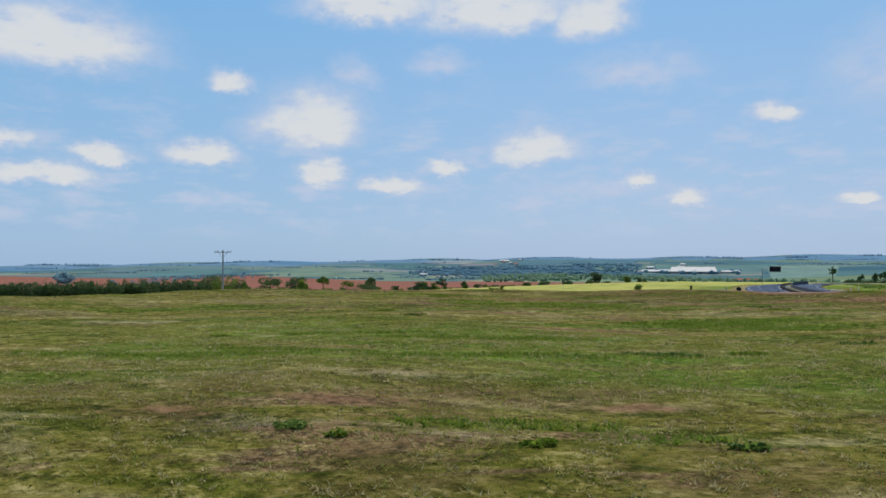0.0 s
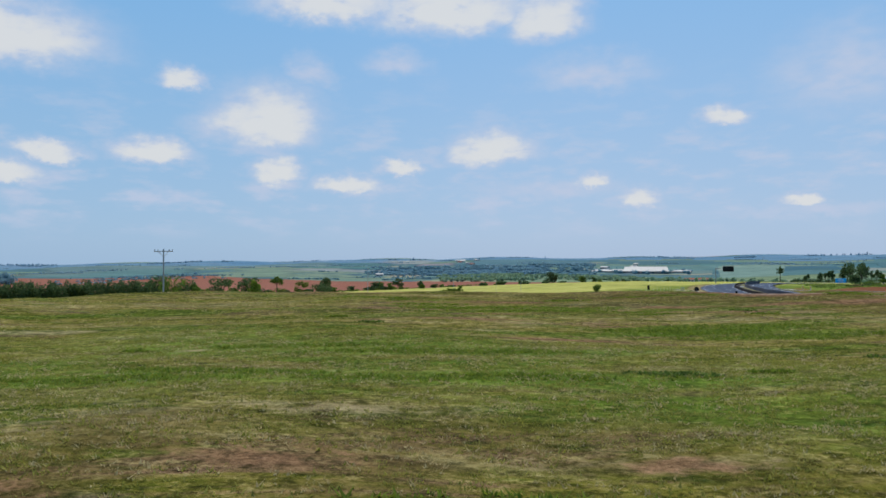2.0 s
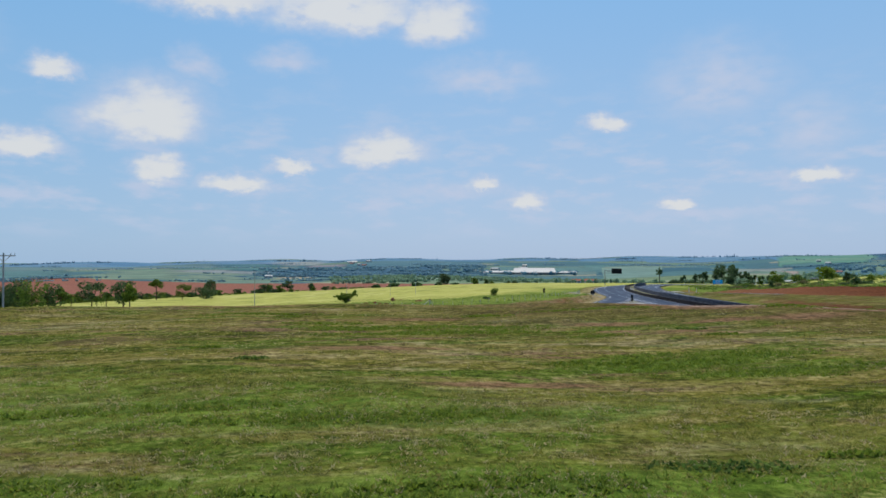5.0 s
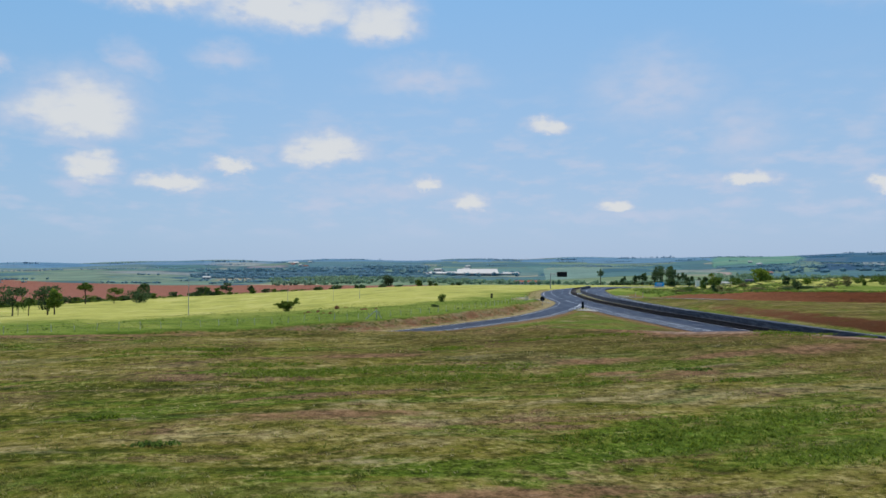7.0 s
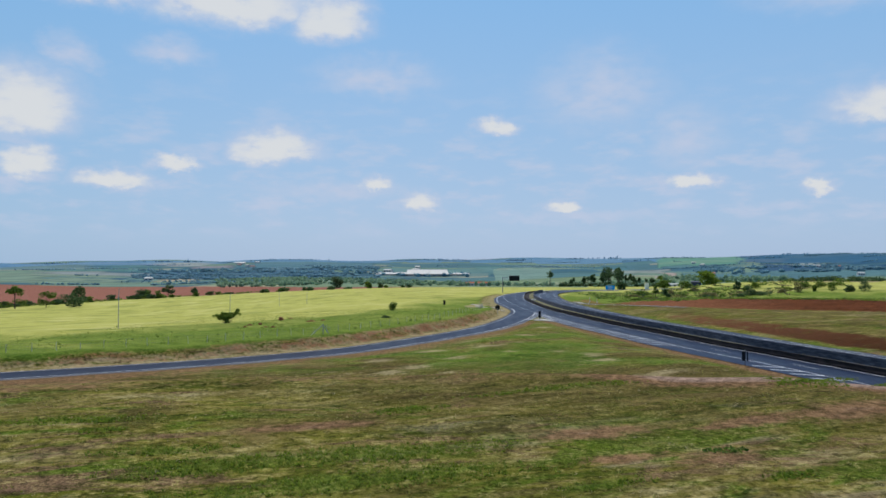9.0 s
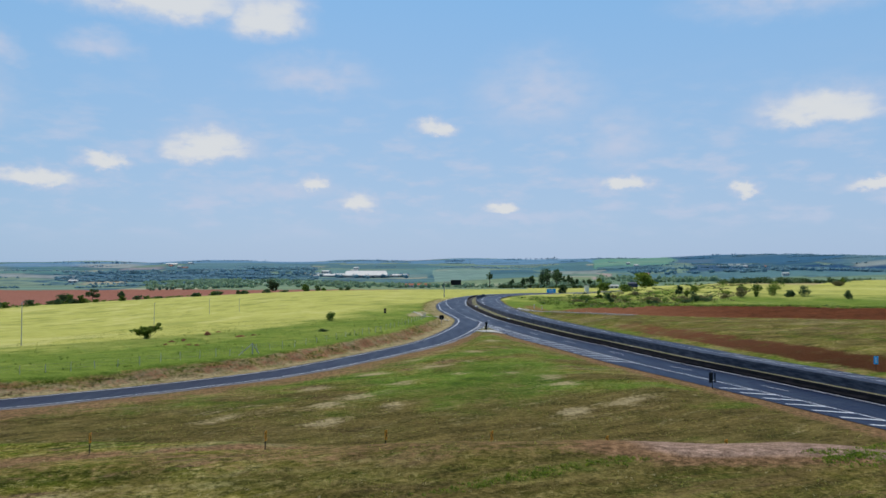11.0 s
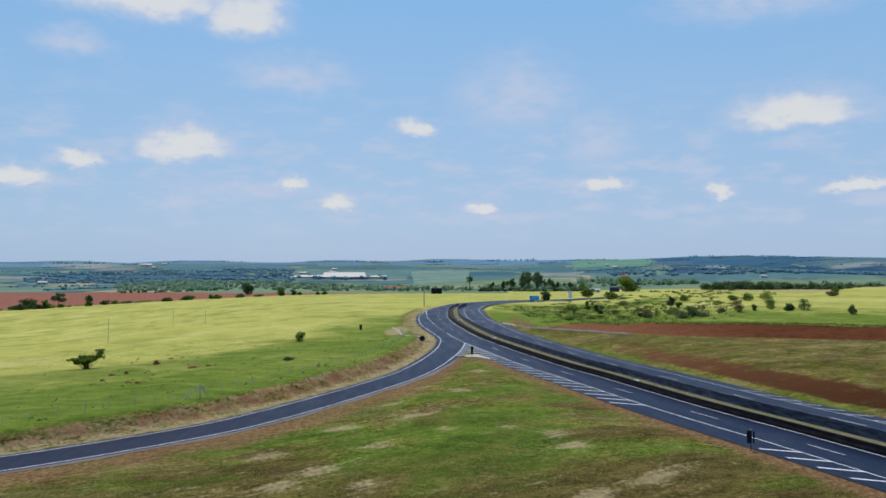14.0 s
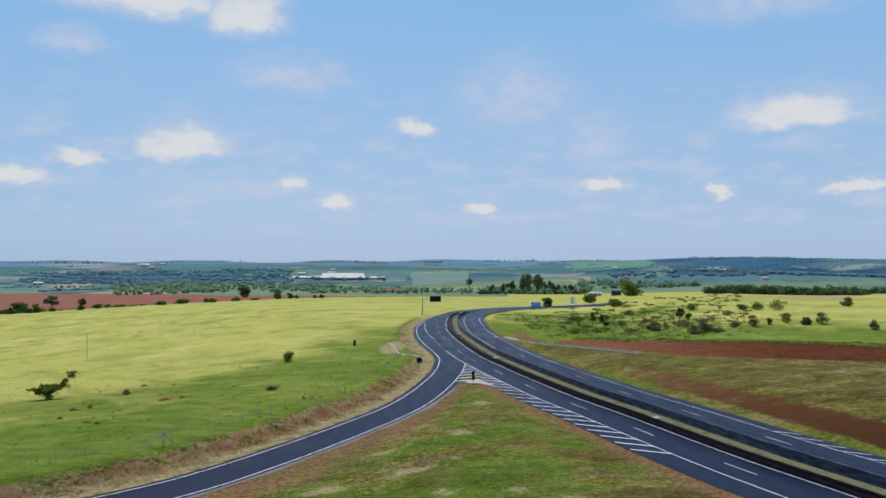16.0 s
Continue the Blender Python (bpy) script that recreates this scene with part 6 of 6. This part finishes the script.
# dark weed patches of the start field, each a low clump
PATCHES = ((-6.7, -196.9, 3.4, 0.9), (-28.2, -198.1, 1.3, 0.6), (-31.2, -164.5, 2.4, 0.9), (-3.5, -165.0, 2.2, 0.9), (-3.6, -195.3, 1.6, 0.5), (-2.2, -168.8, 2.4, 0.8), (-12.3, -214.2, 0.8, 0.5), (-11.0, -214.4, 0.5, 0.3),
           (-8.2, -179.9, 2.6, 0.6), (0.8, -190.4, 1.8, 0.6), (-32.4, -162.8, 1.8, 0.7), (-27.9, -181.3, 1.6, 0.6), (-23.8, -184.8, 1.6, 0.6), (-18.1, -157.6, 2.6, 0.8), (-7.0, -213.3, 0.8, 0.4), (-3.2, -211.8, 0.9, 0.4),
           (8.2, -148.5, 4.6, 1.5), (10.9, -150.2, 3.6, 1.3), (12.3, -145.2, 3.0, 1.0), (5.2, -151.4, 3.0, 1.0), (-5.5, -136.0, 3.4, 1.2), (9.7, -132.3, 2.6, 1.0), (-39.5, -140.4, 3.0, 1.0))
for i, (x, y, wd, dp) in enumerate(PATCHES):
    s = thing("weed_patch", x, y, "low dark green patch of weeds in the grass", "weeds", "weed patches in the field", turn=float(i * 7 % 20 + 12))
    r2 = np.random.RandomState(500 + i)
    v, f = leaf_cloud(r2, [(0, 0, 0.02, wd / 2, dp / 2, 0.10), (wd * 0.2, 0, 0.02, wd / 3, dp / 2.2, 0.13), (-wd * 0.25, dp * 0.1, 0.02, wd / 4, dp / 2.5, 0.1)], int(60 + 60 * wd), 0.08)
    v[:, 2] = np.abs(v[:, 2])
    ob = new("foliage", quick_mesh("foliage", v, f, M_WEED if i % 3 else M_LEAF))
    ob.parent = s


# plantation of young trees beside the start field
def canopy(name, xs, ys, talls, wides, seed, mat, label, category, count=60, leaf=1.0, bare=0.1, dome=False):
    rs_ = np.random.RandomState(seed)
    z = height(xs, ys)
    V, F, base = [], [], 0
    for x, y, zz, h, wd in zip(xs, ys, z, talls, wides):
        k = rs_.randint(2, 5)
        lb = [(rs_.uniform(-0.3, 0.3) * wd, rs_.uniform(-0.3, 0.3) * wd, h * rs_.uniform(bare + 0.2, 0.85), wd * rs_.uniform(0.25, 0.45), wd * rs_.uniform(0.25, 0.45), h * rs_.uniform(0.15, 0.32)) for _ in range(k)]
        v, f = leaf_cloud(rs_, lb, count, leaf)
        v[:, 2] = np.maximum(v[:, 2], 0.0)
        V.append(v + (x, y, zz)), F.append(f + base)
        base += len(v)
        if dome:
            a = np.arange(7) * 6.283 / 7 + rs_.uniform(0, 1)
            ring = [(np.cos(a + q) * wd * 0.5 * k * rs_.uniform(0.7, 1.2, 7), np.sin(a + q) * wd * 0.5 * k * rs_.uniform(0.7, 1.2, 7), np.full(7, h * e) * rs_.uniform(0.88, 1.1, 7)) for q, k, e in ((0, 0.60, 0.0), (0.2, 0.74, 0.40), (0.5, 0.46, 0.68), (0.8, 0.10, 0.82))]
            v = np.concatenate([np.stack(r, 1) for r in ring])
            i7 = np.arange(7)
            f = np.concatenate([np.stack([i7 + 7 * k, (i7 + 1) % 7 + 7 * k, (i7 + 1) % 7 + 7 * k + 7, i7 + 7 * k + 7], 1) for k in range(3)])
            V.append(v + (x, y, zz)), F.append(f + base)
            base += len(v)
    return stuff(name, np.concatenate(V), np.concatenate(F), mat, label, category)


hx = np.concatenate([np.linspace(-298, -425, 110) + rs.normal(size=110) * 0.8 - 3.0 * k for k in range(4)])
hy = np.concatenate([np.linspace(102, -62, 110) + rs.normal(size=110) * 0.8 + 3.0 * k for k in range(4)])
canopy("plantation", hx, hy, rs.uniform(12.8, 13.8, 440), rs.uniform(4.4, 5.8, 440), 9, M_LEAF_DARK, "dense plantation of slim young trees", "plantation", 230, 0.55, 0.0)


def belt(name, az0, az1, d0, d1, n, tall, wide, mat, label, seed, count=46, leaf=1.8, clump=0.0, reach=260):
    r3 = np.random.RandomState(seed)
    az = r3.uniform(az0, az1, n)
    dist = d0 + (d1 - d0) * r3.uniform(size=n)
    xs, ys = dist * np.sin(np.radians(az)), dist * np.cos(np.radians(az)) - 150
    ok = wavy(xs * 0.6, ys * 1.8, reach, seed) > clump
    xs, ys = xs[ok], ys[ok]
    return canopy(name, xs, ys, r3.uniform(*tall, len(xs)), r3.uniform(*wide, len(xs)), seed, mat, label, "woodland", count, leaf, 0.1, True)


belt("valley_wood", -22, -7, 1230, 1950, 980, (2, 7.5), (5, 14), M_HAZED, "green woodland along the valley floor", 101, 40, 1.3, -0.15, 170)
belt("meadow_trees", -8, 14, 1130, 1620, 620, (2, 9), (5, 13), M_HAZED, "scattered green trees around valley meadows", 110, 44, 1.2, -0.15, 140)
belt("river_wood", -27.5, -9, 2050, 2850, 900, (3, 8.5), (14, 30), M_HAZED_DARK, "dark belt of woodland along the river", 102, 22, 2.0, -0.12, 330)
belt("brook_wood", -12, -2, 2250, 2420, 90, (7, 15), (14, 26), M_HAZED_DARK, "dark line of trees beside white sheds", 111, 24, 2.2, -0.3, 300)
belt("grove_scrub", 5.2, 13.4, 1130, 1260, 80, (3, 8), (8, 17), M_LEAF_DARK, "low dark trees at the foot of the eucalyptus grove", 112, 70, 1.1, -0.5, 120)
belt("tree_line", 22.2, 36, 1010, 1130, 230, (3, 14), (9, 19), M_LEAF_DARK, "dark tree line along the edge of the high field", 104, 60, 1.2, -9)
belt("hollow_trees", 13, 22, 1500, 2000, 150, (5, 15), (9, 20), M_HAZED, "scattered trees in the hollow below the far slope", 106, 46, 1.6, -0.3, 240)
belt("slope_wood", 15.5, 40, 2350, 2800, 420, (6, 13), (16, 34), M_HAZED_DARK, "dark blue-green wood on the far slope", 109, 18, 2.6, -0.15, 420)


def hedgerows(name, n, az0, az1, d0, d1, tall, mat, label, seed, longest=420, slant=0.35):
    """Broken rows of small trees along the edges of distant fields."""
    r5 = np.random.RandomState(seed)
    X, Y, T, W = [], [], [], []
    for _ in range(n):
        az, dist = radians(r5.uniform(az0, az1)), r5.uniform(d0, d1)
        cx, cy = dist * math.sin(az), dist * math.cos(az) - 150
        turn = -az + r5.normal() * slant
        for k in np.arange(0, r5.uniform(0.15, 1.0) ** 1.5 * longest, 6.5):
            if math.sin(k * 0.021 + cx) + r5.normal() * 0.5 < -0.35:
                continue
            X.append(cx + k * math.cos(turn) + r5.normal() * 3), Y.append(cy + k * math.sin(turn) + r5.normal() * 2)
            T.append(r5.uniform(*tall) * (1.6 if r5.uniform() < 0.05 else 1.0)), W.append(r5.uniform(6, 12))
    return canopy(name, np.array(X), np.array(Y), T, W, seed, mat, label, "woodland", 10, 2.2, 0.05, True)


def bend_scrub(name, n, seed, tall, mat, label):
    r7 = np.random.RandomState(seed)
    az, dist = np.radians(r7.uniform(11.5, 25.0, n)), r7.uniform(300, 620, n)
    xs, ys = dist * np.sin(az) - 15, dist * np.cos(az) - 167
    om, _ = side(MEDIAN, xs, ys)
    ok = (wavy(xs, ys, 46, seed) > -0.1) & (om > 24)
    xs, ys = xs[ok], ys[ok]
    return canopy(name, xs, ys, r7.uniform(*tall, len(xs)), r7.uniform(2.5, 7, len(xs)), seed, mat, label, "scrub", 46, 0.42, 0.02)


bend_scrub("bend_scrub", 150, 131, (0.6, 1.9), M_LEAF, "green scrub and tall weeds past the bend")
bend_scrub("bend_scrub", 48, 132, (0.8, 2.8), M_LEAF_DARK, "dark bushes scattered past the bend")
bend_scrub("bend_scrub", 120, 133, (0.6, 1.8), M_LEAF_DRY, "dry grey-green scrub past the bend")
hedgerows("hedgerows", 20, -52, -8, 1500, 2400, (2, 4.5), M_HAZED_DARK, "broken hedgerows between valley fields", 121, 300)
hedgerows("hedgerows", 30, -58, 12, 2700, 3900, (2.5, 5), M_HAZED_PALE, "distant hedgerows between fields on rolling hills", 122, 520)
hedgerows("hedgerows", 36, 10, 42, 2800, 3900, (2.5, 5.5), M_HAZED_DARK, "dark hedgerows across the far slope", 123, 460)
hedgerows("skyline_trees", 34, -58, 42, 4050, 4300, (5, 12), M_HAZED_PALE, "small clumps of trees along the skyline", 124, 260, 0.2)
r6 = np.random.RandomState(78)
sa = -18 - 30 * r6.uniform(size=260) ** 0.8
sd_ = np.interp(sa, PLOUGH_AZ, PLOUGH_NEAR) + r6.uniform(-16, 2, 260)
sx_, sy_ = sd_ * np.sin(np.radians(sa)), sd_ * np.cos(np.radians(sa)) - 150
thick_ = wavy(sx_, sy_, 60, 79) > -0.2
sx_, sy_ = sx_[thick_], sy_[thick_]
canopy("boundary_scrub", sx_, sy_, r6.uniform(0.9, 2.8, len(sx_)), r6.uniform(3, 8, len(sx_)), 125, M_LEAF, "low green scrub along the edge of the ploughed field", "scrub", 40, 0.5, 0.05)
r6 = np.random.RandomState(77)
for i in range(34):
    az = r6.uniform(5.8, 12.8)
    tall = np.interp(az, [5.8, 7.0, 8.2, 8.7, 9.9, 10.5, 12.8], [13, 18, 22, 33, 31, 20, 13]) * r6.uniform(0.72, 1.06)
    dist = r6.uniform(1170, 1290)
    tree("eucalyptus_tree", dist * math.sin(radians(az)), dist * math.cos(radians(az)) - 150, tall, tall * r6.uniform(0.35, 0.6), "tall dark eucalyptus with a bare stem in a grove", "tree", 700 + i, M_LEAF_DARK, r6.uniform(0.2, 0.42), 150, 1.15, "eucalyptus grove", 6)
tree("eucalyptus_tree", 1180 * math.sin(radians(4.3)), 1180 * math.cos(radians(4.3)) - 150, 27, 11, "lone slender eucalyptus with an open crown", "tree", 740, M_LEAF_DARK, 0.4, 150, 1.1, "", 6)


# ---------------------------------------------------------------- distant buildings
def building(name, x, y, wide, deep, tall, roof_h, wall_mat, roof_mat, label, category, turn=0, openings=0, group=""):
    s = thing(name, x, y, label, category, group, turn=turn)
    bm = bmesh.new()
    box(bm, 0, 0, tall / 2 - 0.5, wide, deep, tall + 1.0)
    part("wall", bm, wall_mat, s)
    bm = bmesh.new()
    w2, d2 = wide / 2 + 0.03 * wide, deep / 2 + 0.05 * deep
    vs = [bm.verts.new(q) for q in ((-w2, -d2, tall), (w2, -d2, tall), (w2, d2, tall), (-w2, d2, tall), (-w2 * 0.94, 0, tall + roof_h), (w2 * 0.94, 0, tall + roof_h))]
    for q in ((0, 1, 5, 4), (2, 3, 4, 5), (1, 2, 5), (3, 0, 4), (3, 2, 1, 0)):
        bm.faces.new([vs[i] for i in q])
    part("roof", bm, roof_mat, s)
    for i in range(openings):
        bm = bmesh.new()
        box(bm, wide * ((i + 0.5) / openings - 0.5), -deep / 2 - 0.02, tall * 0.45, wide / openings * 0.4, 0.12, tall * 0.5)
        part("window", bm, M_DARKSHEET, s)
    return s


building("warehouse", -215, 2178, 130, 90, 5, 14, M_SHEET, M_SHEET, "large white warehouse with a shallow roof in the valley", "warehouse", 6, 0)
building("warehouse", -330, 2150, 95, 60, 3, 5.5, M_SHEET, M_SHEET, "long low white shed beside the large warehouse", "warehouse", 6, 0)
building("warehouse", -110, 2200, 60, 50, 3, 4.5, M_SHEET, M_SHEET, "small pale shed beside the large warehouse", "warehouse", 6, 3)
building("farm_shed", -866, 1580, 20, 14, 5, 2.5, M_SHEET, M_SHEET, "white farm shed in distant crops", "shed", 10, 2)
HG = "houses in the valley"
building("house", -22, 1080, 22, 12, 4, 3, M_PLASTER, M_RED_ROOF, "low house with a red clay tile roof among trees", "house", 4, 4, HG)
building("house", -46, 1065, 16, 11, 4, 2.6, M_PLASTER, M_RED_ROOF, "small house with a faded red tile roof", "house", -12, 3, HG)
building("depot", 256, 770, 12, 9, 6, 1.2, M_DARKSHEET, M_DARKSHEET, "dark blue flat-roofed depot behind shrubs", "depot", -12, 2)
building("depot", 236, 800, 17, 10, 4, 1.2, M_PLASTER, M_SHEET, "pale grey depot with a light metal roof", "depot", -12, 3)
r4 = np.random.RandomState(3)
for i in range(16):
    az, dist = r4.choice([r4.uniform(-21, -17), r4.uniform(-9, 2), r4.uniform(14, 28)]), r4.uniform(2150, 3600)
    x, y = dist * math.sin(radians(az)), dist * math.cos(radians(az)) - 150
    building("house", x, y, r4.uniform(14, 34), r4.uniform(10, 16), r4.uniform(4, 7), 3, M_PLASTER, M_RED_ROOF if i % 4 == 0 else M_SHEET, "pale distant farm house with a gabled roof", "house", r4.uniform(-40, 40), 3, "distant farm houses")
